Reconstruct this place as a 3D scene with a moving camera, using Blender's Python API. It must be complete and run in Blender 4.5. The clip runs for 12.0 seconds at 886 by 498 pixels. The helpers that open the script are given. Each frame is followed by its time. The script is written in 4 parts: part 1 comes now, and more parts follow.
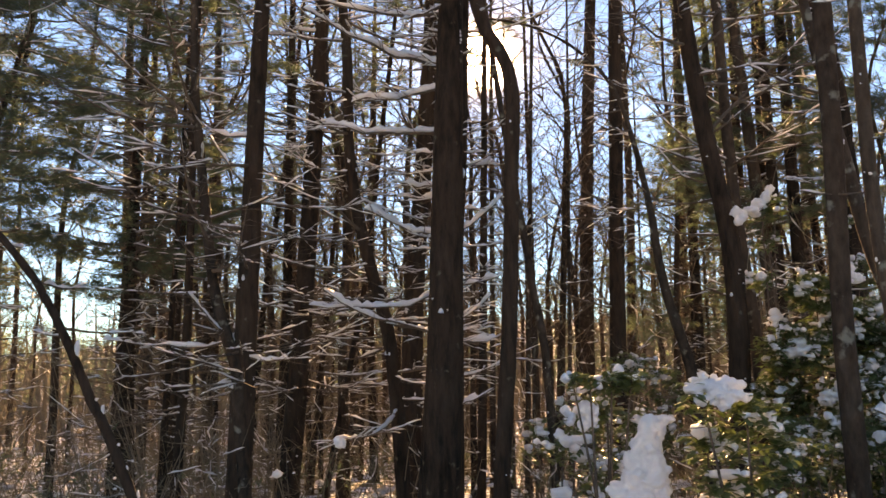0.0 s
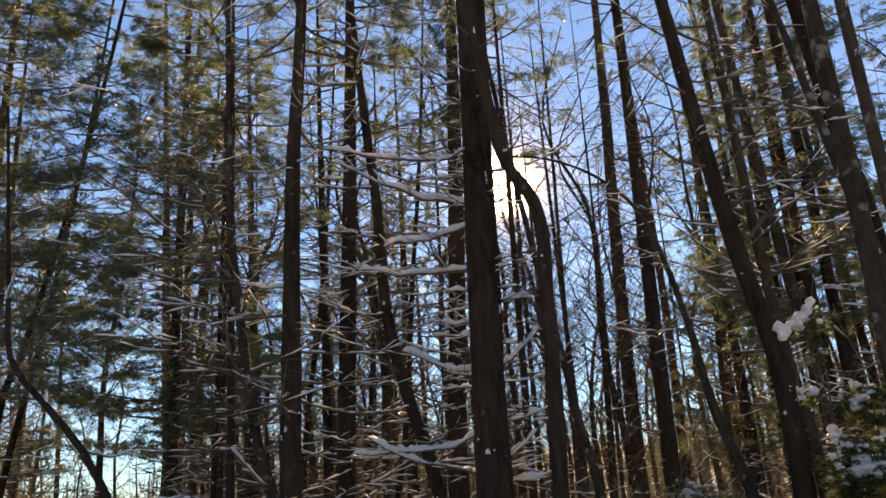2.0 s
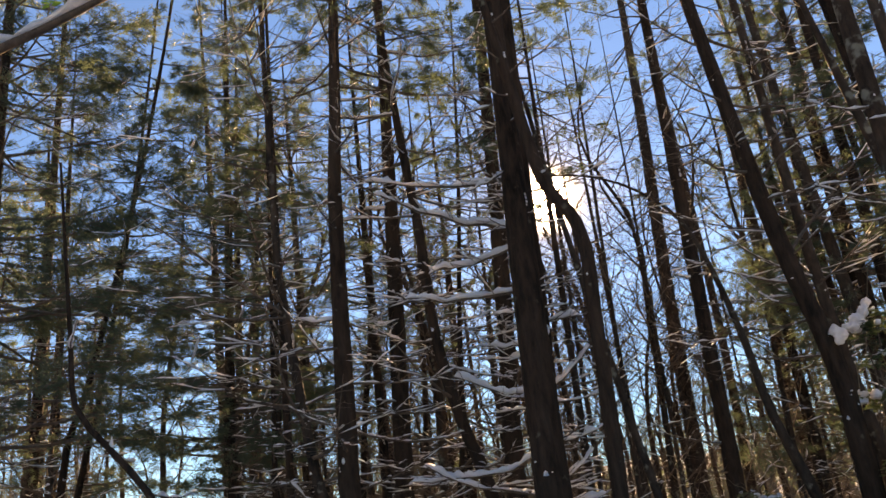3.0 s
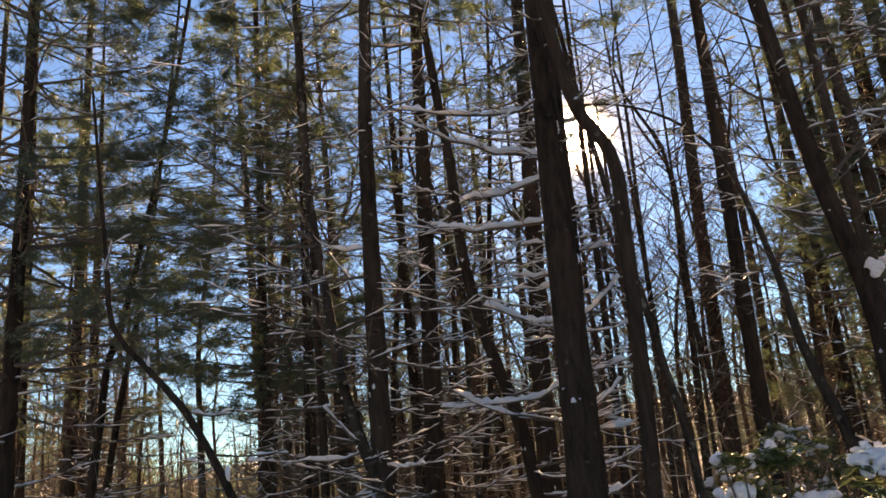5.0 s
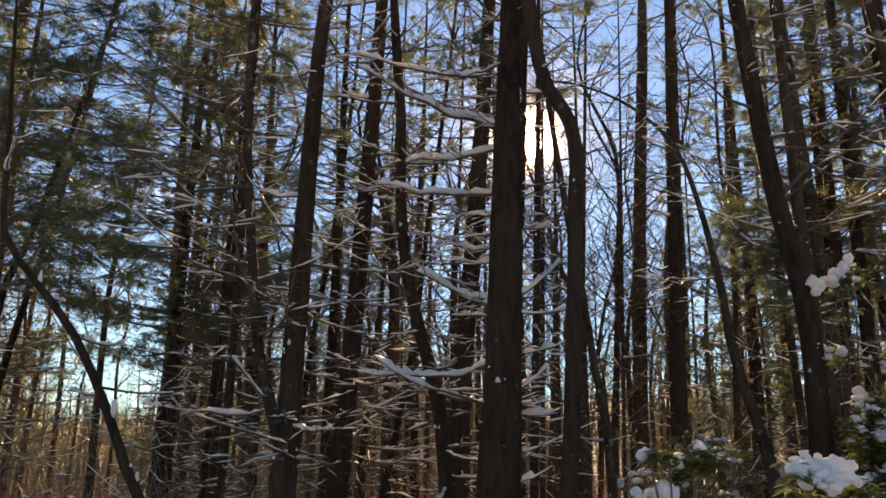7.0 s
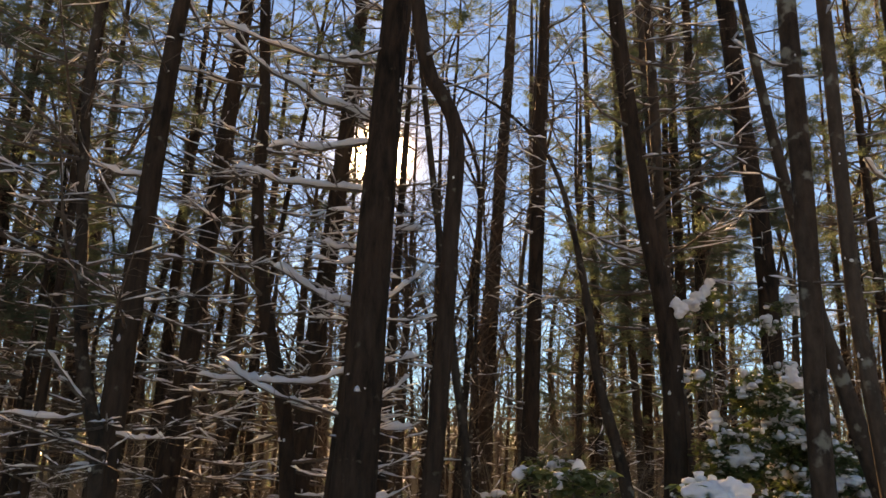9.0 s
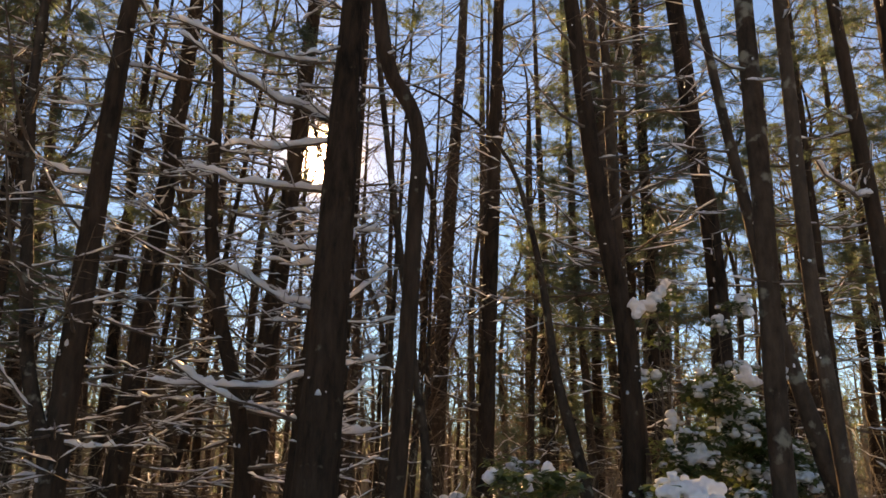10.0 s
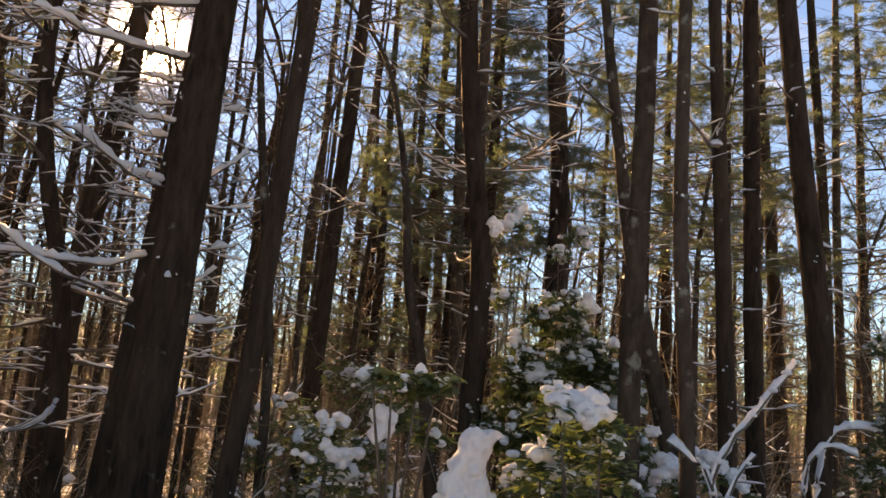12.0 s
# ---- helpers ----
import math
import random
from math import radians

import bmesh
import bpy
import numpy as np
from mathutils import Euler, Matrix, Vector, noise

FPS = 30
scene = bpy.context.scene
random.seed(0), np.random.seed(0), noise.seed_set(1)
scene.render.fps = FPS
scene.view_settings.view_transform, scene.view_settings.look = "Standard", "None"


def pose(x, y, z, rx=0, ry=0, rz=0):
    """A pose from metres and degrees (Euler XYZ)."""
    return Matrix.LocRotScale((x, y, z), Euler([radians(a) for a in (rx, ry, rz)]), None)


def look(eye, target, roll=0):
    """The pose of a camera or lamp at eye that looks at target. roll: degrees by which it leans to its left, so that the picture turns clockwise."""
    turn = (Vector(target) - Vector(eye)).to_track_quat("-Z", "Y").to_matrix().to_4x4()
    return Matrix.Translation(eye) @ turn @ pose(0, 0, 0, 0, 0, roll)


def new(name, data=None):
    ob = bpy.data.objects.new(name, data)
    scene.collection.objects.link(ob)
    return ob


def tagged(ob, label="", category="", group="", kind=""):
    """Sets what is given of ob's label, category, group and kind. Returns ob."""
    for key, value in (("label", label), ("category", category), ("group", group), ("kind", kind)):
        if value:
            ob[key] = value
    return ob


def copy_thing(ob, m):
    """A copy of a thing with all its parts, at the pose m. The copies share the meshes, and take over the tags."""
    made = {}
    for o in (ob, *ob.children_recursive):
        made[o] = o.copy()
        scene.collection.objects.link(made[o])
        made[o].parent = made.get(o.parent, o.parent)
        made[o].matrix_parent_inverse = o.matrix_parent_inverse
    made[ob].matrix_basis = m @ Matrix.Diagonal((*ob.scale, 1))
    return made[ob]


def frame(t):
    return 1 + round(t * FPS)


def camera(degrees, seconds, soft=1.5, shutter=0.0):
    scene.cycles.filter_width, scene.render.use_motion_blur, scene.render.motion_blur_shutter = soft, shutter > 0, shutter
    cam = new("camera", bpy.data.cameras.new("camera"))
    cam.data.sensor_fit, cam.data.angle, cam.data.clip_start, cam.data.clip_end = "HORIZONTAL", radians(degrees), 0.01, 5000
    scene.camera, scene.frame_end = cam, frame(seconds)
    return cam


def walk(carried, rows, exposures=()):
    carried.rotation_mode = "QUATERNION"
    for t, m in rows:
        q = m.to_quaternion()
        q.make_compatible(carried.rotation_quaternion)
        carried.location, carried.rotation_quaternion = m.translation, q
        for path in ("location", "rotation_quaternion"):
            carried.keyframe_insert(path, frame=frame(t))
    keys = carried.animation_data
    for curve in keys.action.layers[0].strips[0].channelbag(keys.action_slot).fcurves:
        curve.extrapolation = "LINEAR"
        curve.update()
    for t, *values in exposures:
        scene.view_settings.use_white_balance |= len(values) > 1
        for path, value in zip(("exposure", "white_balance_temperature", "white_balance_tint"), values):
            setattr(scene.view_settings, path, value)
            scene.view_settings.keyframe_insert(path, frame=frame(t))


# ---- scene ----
cam = camera(56.4, 12.0, soft=1.6)

PATH = [
    (0, (0.007, 0.132, 1.448), (0.003, 2.108, 1.758), -0.4),
    (0.5, (-0.01, 0.102, 1.468), (-0.023, 2.063, 1.858), -0.9),
    (1, (-0.007, 0.089, 1.493), (-0.038, 2.033, 1.964), -1.5),
    (1.5, (-0.014, 0.128, 1.498), (-0.062, 2.052, 2.042), -2.0),
    (2, (-0.026, 0.081, 1.545), (-0.095, 1.983, 2.158), -4.1),
    (2.5, (-0.022, 0.073, 1.496), (-0.126, 1.961, 2.149), -5.9),
    (3, (-0.021, 0.012, 1.567), (-0.189, 1.888, 2.238), -6.8),
    (3.5, (-0.018, 0.007, 1.563), (-0.271, 1.873, 2.237), -6.5),
    (5.5, (-0.038, 0.12, 1.474), (-0.286, 2.044, 1.962), -4.3),
    (6, (-0.037, 0.279, 1.514), (-0.282, 2.209, 1.976), -1.0),
    (6.5, (-0.041, 0.365, 1.392), (-0.275, 2.3, 1.841), 1.5),
    (7, (-0.134, 0.555, 1.4), (-0.24, 2.491, 1.892), 1.1),
    (7.5, (-0.214, 0.726, 1.402), (-0.177, 2.657, 1.919), 0.7),
    (9.5, (-0.338, 1.248, 1.369), (-0.02, 3.143, 1.922), 2.0),
    (10, (-0.406, 1.268, 1.384), (-0.019, 3.151, 1.938), 1.1),
    (10.5, (-0.464, 1.345, 1.364), (-0.009, 3.214, 1.912), 1.1),
    (11, (-0.563, 1.485, 1.322), (0.0, 3.333, 1.839), 2.4),
    (11.5, (-0.572, 1.654, 1.309), (0.113, 3.47, 1.791), 3.8),
    (12, (-0.705, 1.67, 1.285), (0.113, 3.454, 1.668), 5.0),
]
walk(cam, [(t, look(eye, target, roll)) for t, eye, target, roll in PATH], exposures=((0.0, 2.12, 25000, 31), (1.5, 1.56, 18500, 27), (3.5, 1.52, 16500, 27), (6.0, 1.58, 18500, 27), (9.5, 1.52, 26000, 29), (12.0, 1.86, 30000, 32)))

# ---- world, sun, exposure ----
SUN = Vector((0.0456, 0.9265, 0.3735)).normalized()


def build_world():
    world = bpy.data.worlds.new("winter_sky")
    scene.world = world
    world.use_nodes = True
    nt = world.node_tree
    nt.nodes.clear()
    N, L = nt.nodes.new, nt.links.new
    sky = N("ShaderNodeTexSky")
    sky.sky_type, sky.sun_disc = "NISHITA", False
    sky.sun_elevation, sky.sun_rotation = math.asin(SUN.z), math.atan2(SUN.x, SUN.y)
    sky.altitude, sky.air_density, sky.dust_density, sky.ozone_density = 600, 1.0, 0.0, 3.0
    tint = N("ShaderNodeMix")
    tint.data_type, tint.blend_type = "RGBA", "MULTIPLY"
    tint.inputs[0].default_value = 1.0
    tint.inputs[7].default_value = (0.41, 0.92, 1.47, 1)
    L(sky.outputs[0], tint.inputs[6])
    back = N("ShaderNodeBackground")
    back.inputs[1].default_value = SKY_STRENGTH
    L(tint.outputs[2], back.inputs[0])
    # the sun's own disc and the bright air and thin cloud round it
    coord = N("ShaderNodeTexCoord")
    dot = N("ShaderNodeVectorMath")
    dot.operation = "DOT_PRODUCT"
    L(coord.outputs["Generated"], dot.inputs[0])
    dot.inputs[1].default_value = SUN
    clamp = N("ShaderNodeMath")
    clamp.operation = "MAXIMUM"
    L(dot.outputs["Value"], clamp.inputs[0])
    clamp.inputs[1].default_value = 0.0
    total = back.outputs[0]
    for power, strength, colour in ((7500, 520.0, (1, 0.93, 0.8, 1)), (500, 0.3, (1, 0.93, 0.82, 1)), (45, 0.02, (1, 0.96, 0.9, 1))):
        p = N("ShaderNodeMath")
        p.operation = "POWER"
        L(clamp.outputs[0], p.inputs[0])
        p.inputs[1].default_value = power
        s = N("ShaderNodeMath")
        s.operation = "MULTIPLY"
        L(p.outputs[0], s.inputs[0])
        s.inputs[1].default_value = strength
        glow = N("ShaderNodeBackground")
        glow.inputs[0].default_value = colour
        L(s.outputs[0], glow.inputs[1])
        add = N("ShaderNodeAddShader")
        L(total, add.inputs[0])
        L(glow.outputs[0], add.inputs[1])
        total = add.outputs[0]
    # thin broken cloud
    mapping = N("ShaderNodeMapping")
    mapping.inputs["Scale"].default_value = (3.0, 3.0, 7.0)
    L(coord.outputs["Generated"], mapping.inputs[0])
    tex = N("ShaderNodeTexNoise")
    tex.inputs["Scale"].default_value, tex.inputs["Detail"].default_value = 2.2, 7
    L(mapping.outputs[0], tex.inputs["Vector"])
    ramp = N("ShaderNodeMapRange")
    ramp.inputs["From Min"].default_value, ramp.inputs["From Max"].default_value = 0.58, 0.78
    ramp.inputs["To Max"].default_value = 0.11
    L(tex.outputs[0], ramp.inputs["Value"])
    cloud = N("ShaderNodeBackground")
    cloud.inputs[0].default_value = (0.92, 0.96, 1, 1)
    L(ramp.outputs[0], cloud.inputs[1])
    add = N("ShaderNodeAddShader")
    L(total, add.inputs[0])
    L(cloud.outputs[0], add.inputs[1])
    out = N("ShaderNodeOutputWorld")
    L(add.outputs[0], out.inputs[0])


SKY_STRENGTH = 0.075
build_world()
sun = new("sun", bpy.data.lights.new("sun", "SUN"))
sun.data.energy, sun.data.angle, sun.data.color = 5.0, radians(0.6), (1.0, 0.88, 0.72)
sun.matrix_world = look(SUN * 50, (0, 0, 0))

# ---- materials ----


def surface(name, dark, light, scale=8.0, stretch=(1, 1, 1), rough=0.85, bump=0.4, spots=None, spot_scale=30.0, spot_range=(0.62, 0.7),
            through_light=None, island=False, spec=0.3, big=1.2, dist=0.02, part_through=0.45):
    """Noise between two colours at two scales, relief, spots of a third colour, and light that passes through leaves."""
    m = bpy.data.materials.new(name)
    m.use_nodes = True
    nt = m.node_tree
    N, L = nt.nodes.new, nt.links.new
    bsdf = nt.nodes["Principled BSDF"]
    coord = N("ShaderNodeTexCoord")
    mapping = N("ShaderNodeMapping")
    mapping.inputs["Scale"].default_value = stretch
    L(coord.outputs["Object"], mapping.inputs[0])
    fine, wide = N("ShaderNodeTexNoise"), N("ShaderNodeTexNoise")
    fine.inputs["Scale"].default_value, fine.inputs["Detail"].default_value = scale, 6
    fine.inputs["Roughness"].default_value = 0.65
    wide.inputs["Scale"].default_value, wide.inputs["Detail"].default_value = big, 3
    L(mapping.outputs[0], fine.inputs["Vector"])
    L(coord.outputs["Object"], wide.inputs["Vector"])
    total = N("ShaderNodeMath")
    total.operation = "MULTIPLY_ADD"
    L(wide.outputs[0], total.inputs[0])
    total.inputs[1].default_value = 0.6
    L(fine.outputs[0], total.inputs[2])
    value = total.outputs[0]
    rnd = N("ShaderNodeNewGeometry").outputs["Random Per Island"] if island else N("ShaderNodeObjectInfo").outputs["Random"]
    vary = N("ShaderNodeMath")
    vary.operation = "MULTIPLY_ADD"
    L(rnd, vary.inputs[0])
    vary.inputs[1].default_value = 0.5 if island else 0.16
    L(value, vary.inputs[2])
    ramp = N("ShaderNodeMapRange")
    ramp.inputs["From Min"].default_value, ramp.inputs["From Max"].default_value = (0.55, 1.35) if island else (0.6, 1.1)
    L(vary.outputs[0], ramp.inputs["Value"])
    mix = N("ShaderNodeMix")
    mix.data_type = "RGBA"
    mix.inputs[6].default_value, mix.inputs[7].default_value = (*dark, 1), (*light, 1)
    L(ramp.outputs[0], mix.inputs[0])
    colour = mix.outputs[2]
    if spots:
        st = N("ShaderNodeTexNoise")
        st.inputs["Scale"].default_value, st.inputs["Detail"].default_value = spot_scale, 4
        L(coord.outputs["Object"], st.inputs["Vector"])
        sr = N("ShaderNodeMapRange")
        sr.inputs["From Min"].default_value, sr.inputs["From Max"].default_value = spot_range
        L(st.outputs[0], sr.inputs["Value"])
        m2 = N("ShaderNodeMix")
        m2.data_type = "RGBA"
        L(sr.outputs[0], m2.inputs[0])
        L(colour, m2.inputs[6])
        m2.inputs[7].default_value = (*spots, 1)
        colour = m2.outputs[2]
    L(colour, bsdf.inputs["Base Color"])
    bsdf.inputs["Roughness"].default_value = rough
    bsdf.inputs["Specular IOR Level"].default_value = spec
    if bump:
        bn = N("ShaderNodeBump")
        bn.inputs["Strength"].default_value, bn.inputs["Distance"].default_value = bump, dist
        L(fine.outputs[0], bn.inputs["Height"])
        L(bn.outputs[0], bsdf.inputs["Normal"])
    if through_light:
        tr = N("ShaderNodeBsdfTranslucent")
        tr.inputs[0].default_value = (*through_light, 1)
        ms = N("ShaderNodeMixShader")
        ms.inputs[0].default_value = part_through
        L(bsdf.outputs[0], ms.inputs[1])
        L(tr.outputs[0], ms.inputs[2])
        L(ms.outputs[0], nt.nodes["Material Output"].inputs[0])
    return m


BARK = surface("pine_bark", (0.012, 0.008, 0.0055), (0.068, 0.042, 0.029), scale=16, stretch=(1, 1, 0.22), rough=0.9, bump=0.9,
               spots=(0.12, 0.11, 0.08), spot_scale=9, spot_range=(0.66, 0.76), dist=0.03, spec=0.08)
BARK_GREY = surface("hardwood_bark", (0.018, 0.012, 0.009), (0.09, 0.06, 0.042), scale=14, stretch=(1, 1, 0.4), rough=0.85, bump=0.5,
                    spots=(0.19, 0.18, 0.14), spot_scale=7, spot_range=(0.6, 0.7), spec=0.08)
TWIG = surface("dead_twig_bark", (0.045, 0.032, 0.024), (0.18, 0.13, 0.095), scale=20, rough=0.9, bump=0.2)
SNOW = surface("snow", (0.77, 0.76, 0.75), (0.87, 0.86, 0.85), scale=22, rough=0.6, bump=0.35, through_light=(0.86, 0.82, 0.76), spec=0.2, part_through=0.3)
NEEDLE = surface("pine_needles", (0.032, 0.043, 0.025), (0.085, 0.098, 0.055), scale=3, rough=0.5, bump=0, island=True, through_light=(0.145, 0.205, 0.12), spec=0.4, part_through=0.45)
NEEDLE_DARK = surface("hemlock_needles", (0.022, 0.036, 0.023), (0.062, 0.084, 0.05), scale=3, rough=0.5, bump=0, island=True, through_light=(0.15, 0.205, 0.125), spec=0.4, part_through=0.45)
LEAF = surface("laurel_leaf", (0.035, 0.06, 0.022), (0.13, 0.155, 0.06), scale=6, rough=0.3, bump=0, island=True, through_light=(0.15, 0.215, 0.075), spec=0.5, part_through=0.42)
YOUNG_LEAF = surface("young_leaf", (0.12, 0.2, 0.02), (0.25, 0.36, 0.05), scale=6, rough=0.5, bump=0, through_light=(0.5, 0.7, 0.1))
GROUND = surface("leaf_litter_and_snow", (0.045, 0.033, 0.022), (0.16, 0.122, 0.082), scale=9, rough=0.95, bump=0.6,
                 spots=(0.78, 0.8, 0.84), spot_scale=1.6, spot_range=(0.46, 0.53), big=0.15, dist=0.05)
BRUSH = surface("dry_brush", (0.08, 0.06, 0.042), (0.27, 0.22, 0.155), scale=2, rough=0.9, bump=0, island=True)

# ---- mesh tools ----


class Soup:
    """Collects points, quads and triangles, and turns them into one mesh object."""

    def __init__(self):
        self.v, self.q, self.t, self.n = [], [], [], 0

    def add(self, v, q=None, t=None):
        if q is not None and len(q):
            self.q.append(np.asarray(q, dtype=np.int32) + self.n)
        if t is not None and len(t):
            self.t.append(np.asarray(t, dtype=np.int32) + self.n)
        self.v.append(np.asarray(v, dtype=np.float32))
        self.n += len(v)

    def part(self, name, material, parent=None, label="", smooth=True):
        me = bpy.data.meshes.new(name)
        v = np.concatenate(self.v) if self.v else np.zeros((0, 3), np.float32)
        q = np.concatenate(self.q) if self.q else np.zeros((0, 4), np.int32)
        t = np.concatenate(self.t) if self.t else np.zeros((0, 3), np.int32)
        me.vertices.add(len(v))
        me.vertices.foreach_set("co", v.ravel())
        me.loops.add(q.size + t.size)
        me.loops.foreach_set("vertex_index", np.concatenate((q.ravel(), t.ravel())).astype(np.int32))
        me.polygons.add(len(q) + len(t))
        starts = np.concatenate((np.arange(len(q)) * 4, q.size + np.arange(len(t)) * 3)).astype(np.int32)
        me.polygons.foreach_set("loop_start", starts)
        me.polygons.foreach_set("use_smooth", np.full(len(starts), smooth))
        me.update(calc_edges=True)
        me.validate()
        me.materials.append(material)
        ob = new(name, me)
        ob.parent = parent
        return tagged(ob, label=label) if label else ob


def frames_along(P):
    d = np.gradient(P, axis=0)
    d /= np.linalg.norm(d, axis=1, keepdims=True) + 1e-9
    ref = np.array((0.0, 0.0, 1.0)) if abs(d[:, 2].mean()) < 0.8 else np.array((0.0, 1.0, 0.0))
    u = np.cross(d, ref)
    u /= np.linalg.norm(u, axis=1, keepdims=True) + 1e-9
    return d, u, np.cross(u, d)


def ring_quads(k, n):
    i, j = np.meshgrid(np.arange(k - 1), np.arange(n), indexing="ij")
    a, b = i * n + j, i * n + (j + 1) % n
    return np.stack((a, b, b + n, a + n), -1).reshape(-1, 4)


def tube(soup, P, R, n=5, rough=0.0, rng=None):
    P, R = np.asarray(P, float), np.asarray(R, float)
    _, u, w = frames_along(P)
    a = np.arange(n) * 2 * np.pi / n
    rad = R[:, None] * (1 + (rng.normal(0, rough, (len(P), n)) if rough else 0)) * np.ones(n)
    ring = P[:, None] + rad[..., None] * (np.cos(a)[None, :, None] * u[:, None] + np.sin(a)[None, :, None] * w[:, None])
    soup.add(ring.reshape(-1, 3), ring_quads(len(P), n))


def furrowed(soup, P, R, rng, n=42, step=0.05):
    """A trunk with long broken plates of bark between furrows, knots and a slightly uneven round."""
    run = np.concatenate(((0,), np.cumsum(np.linalg.norm(np.diff(P, axis=0), axis=1))))
    m = max(8, int(run[-1] / step))
    t = np.linspace(0, run[-1], m)
    Q = np.stack([np.interp(t, run, P[:, c]) for c in range(3)], -1)
    r = np.interp(t, run, R)
    _, u, w = frames_along(Q)
    a = np.arange(n) * 2 * np.pi / n
    A, T = np.meshgrid(a, t)
    ph = rng.uniform(0, 6.28, 8)
    drift = 0.5 * np.sin(T * 0.9 + ph[0]) + 0.25 * np.sin(T * 2.3 + ph[1] + A)
    plates = np.abs(np.sin(A * 7 + drift * 2.2 + 0.8 * np.sin(T * 5 + A * 3 + ph[2])))
    cross = np.abs(np.sin(T * 13 + 3 * np.sin(A * 5 + ph[3]) + ph[4]))
    relief = -0.075 * np.exp(-(plates / 0.25) ** 2) - 0.035 * np.exp(-(cross / 0.16) ** 2) + 0.025 * np.sin(A * 2 + T * 1.7 + ph[5]) + 0.03 * np.sin(A * 3 - T * 1.1 + ph[6])
    rad = r[:, None] * (1 + relief + rng.normal(0, 0.008, (m, n)))
    ring = Q[:, None] + rad[..., None] * (np.cos(a)[None, :, None] * u[:, None] + np.sin(a)[None, :, None] * w[:, None])
    soup.add(ring.reshape(-1, 3), ring_quads(m, n))


def snow_strip(soup, P, R, rng, thick=0.03, cover=0.75, n=6, most=34):
    """Lumpy snow that lies along the top of a branch, with gaps."""
    P, R = np.asarray(P, float), np.asarray(R, float)
    k = max(6, int(np.linalg.norm(P[-1] - P[0]) / 0.048))
    k = min(k, most)
    s, s0 = np.linspace(0, 1, k), np.linspace(0, 1, len(P))
    Q = np.stack([np.interp(s, s0, P[:, c]) for c in range(3)], -1)
    r = np.interp(s, s0, R)
    wave = np.interp(s, np.linspace(0, 1, 9), rng.random(9)) * 0.62 + 0.38 * rng.random(k)
    h = np.clip((wave - (1 - cover) * 0.75) * 1.7, 0, 1)
    h[0] = h[-1] = 0
    _, u, _ = frames_along(Q)
    u[:, 2] = 0
    u /= np.linalg.norm(u, axis=1, keepdims=True) + 1e-9
    a = np.arange(n) * 2 * np.pi / n
    half = (r * 1.1 + thick * 0.45) * h ** 0.6
    up = thick * h
    lift = np.where(h > 0.02, r * 0.55, 0)
    z = np.array((0, 0, 1.0))
    sa = np.where(np.sin(a) > 0, np.sin(a), np.sin(a) * 0.35)
    jit = 1 + rng.normal(0, 0.24, (k, n))
    ring = Q[:, None] + (half[:, None] * jit * np.cos(a))[..., None] * u[:, None] + ((lift + up * 0.3)[:, None] + up[:, None] * jit * sa)[..., None] * z
    soup.add(ring.reshape(-1, 3), ring_quads(k, n))


def smooth_path(points, step=0.25):
    """A rounded line through a few points."""
    P = np.asarray(points, float)
    E = np.concatenate((P[:1] * 2 - P[1:2], P, P[-1:] * 2 - P[-2:-1]))
    out = []
    for i in range(1, len(E) - 2):
        k = max(2, int(np.linalg.norm(E[i + 1] - E[i]) / step))
        s = (np.arange(k) / k)[:, None]
        a, b, c, d = E[i - 1], E[i], E[i + 1], E[i + 2]
        out.append(0.5 * (2 * b + (c - a) * s + (2 * a - 5 * b + 4 * c - d) * s ** 2 + (3 * b - a - 3 * c + d) * s ** 3))
    out.append(P[-1:])
    return np.concatenate(out)


def limb_path(p, azimuth, rise, length, rng, k=7, sag=0.12, up=0.0, wild=0.03):
    """From p outwards; rise is the slope, sag bends the middle down, up lifts the tip."""
    s = np.linspace(0, 1, k)
    d = np.array((math.cos(azimuth), math.sin(azimuth), 0.0))
    side = np.array((-d[1], d[0], 0.0))
    off = np.cumsum(rng.normal(0, wild, k)) * length * 0.5
    off -= off[0]
    lift = rise * s * length - sag * length * np.sin(s * np.pi) * 0.5 + up * length * s ** 2.5 + rng.normal(0, wild * 0.3, k) * length * s
    return np.asarray(p)[None] + d[None] * (s * length)[:, None] + side[None] * off[:, None] + np.array((0, 0, 1.0))[None] * lift[:, None]


def twigs_on(soup, snow, P, R, rng, count, length, n=3, snowy=0.3):
    for _ in range(count):
        s = rng.uniform(0.25, 0.98)
        i = min(int(s * (len(P) - 1)), len(P) - 2)
        f = s * (len(P) - 1) - i
        q = P[i] * (1 - f) + P[i + 1] * f
        d = P[i + 1] - P[i]
        az = math.atan2(d[1], d[0]) + rng.choice((-1, 1)) * rng.uniform(0.5, 1.2)
        l = length * rng.uniform(0.4, 1.1) * (1.15 - s * 0.5)
        T = limb_path(q, az, rng.uniform(-0.25, 0.35), l, rng, k=3, sag=0.05, wild=0.05)
        r = min(0.006, max(0.0022, R[i] * 0.5))
        tube(soup, T, np.linspace(r, 0.0012, 3), n)
        if snow is not None and rng.random() < snowy:
            snow_strip(snow, T, np.full(3, r), rng, thick=0.018, cover=0.7, n=4, most=6)


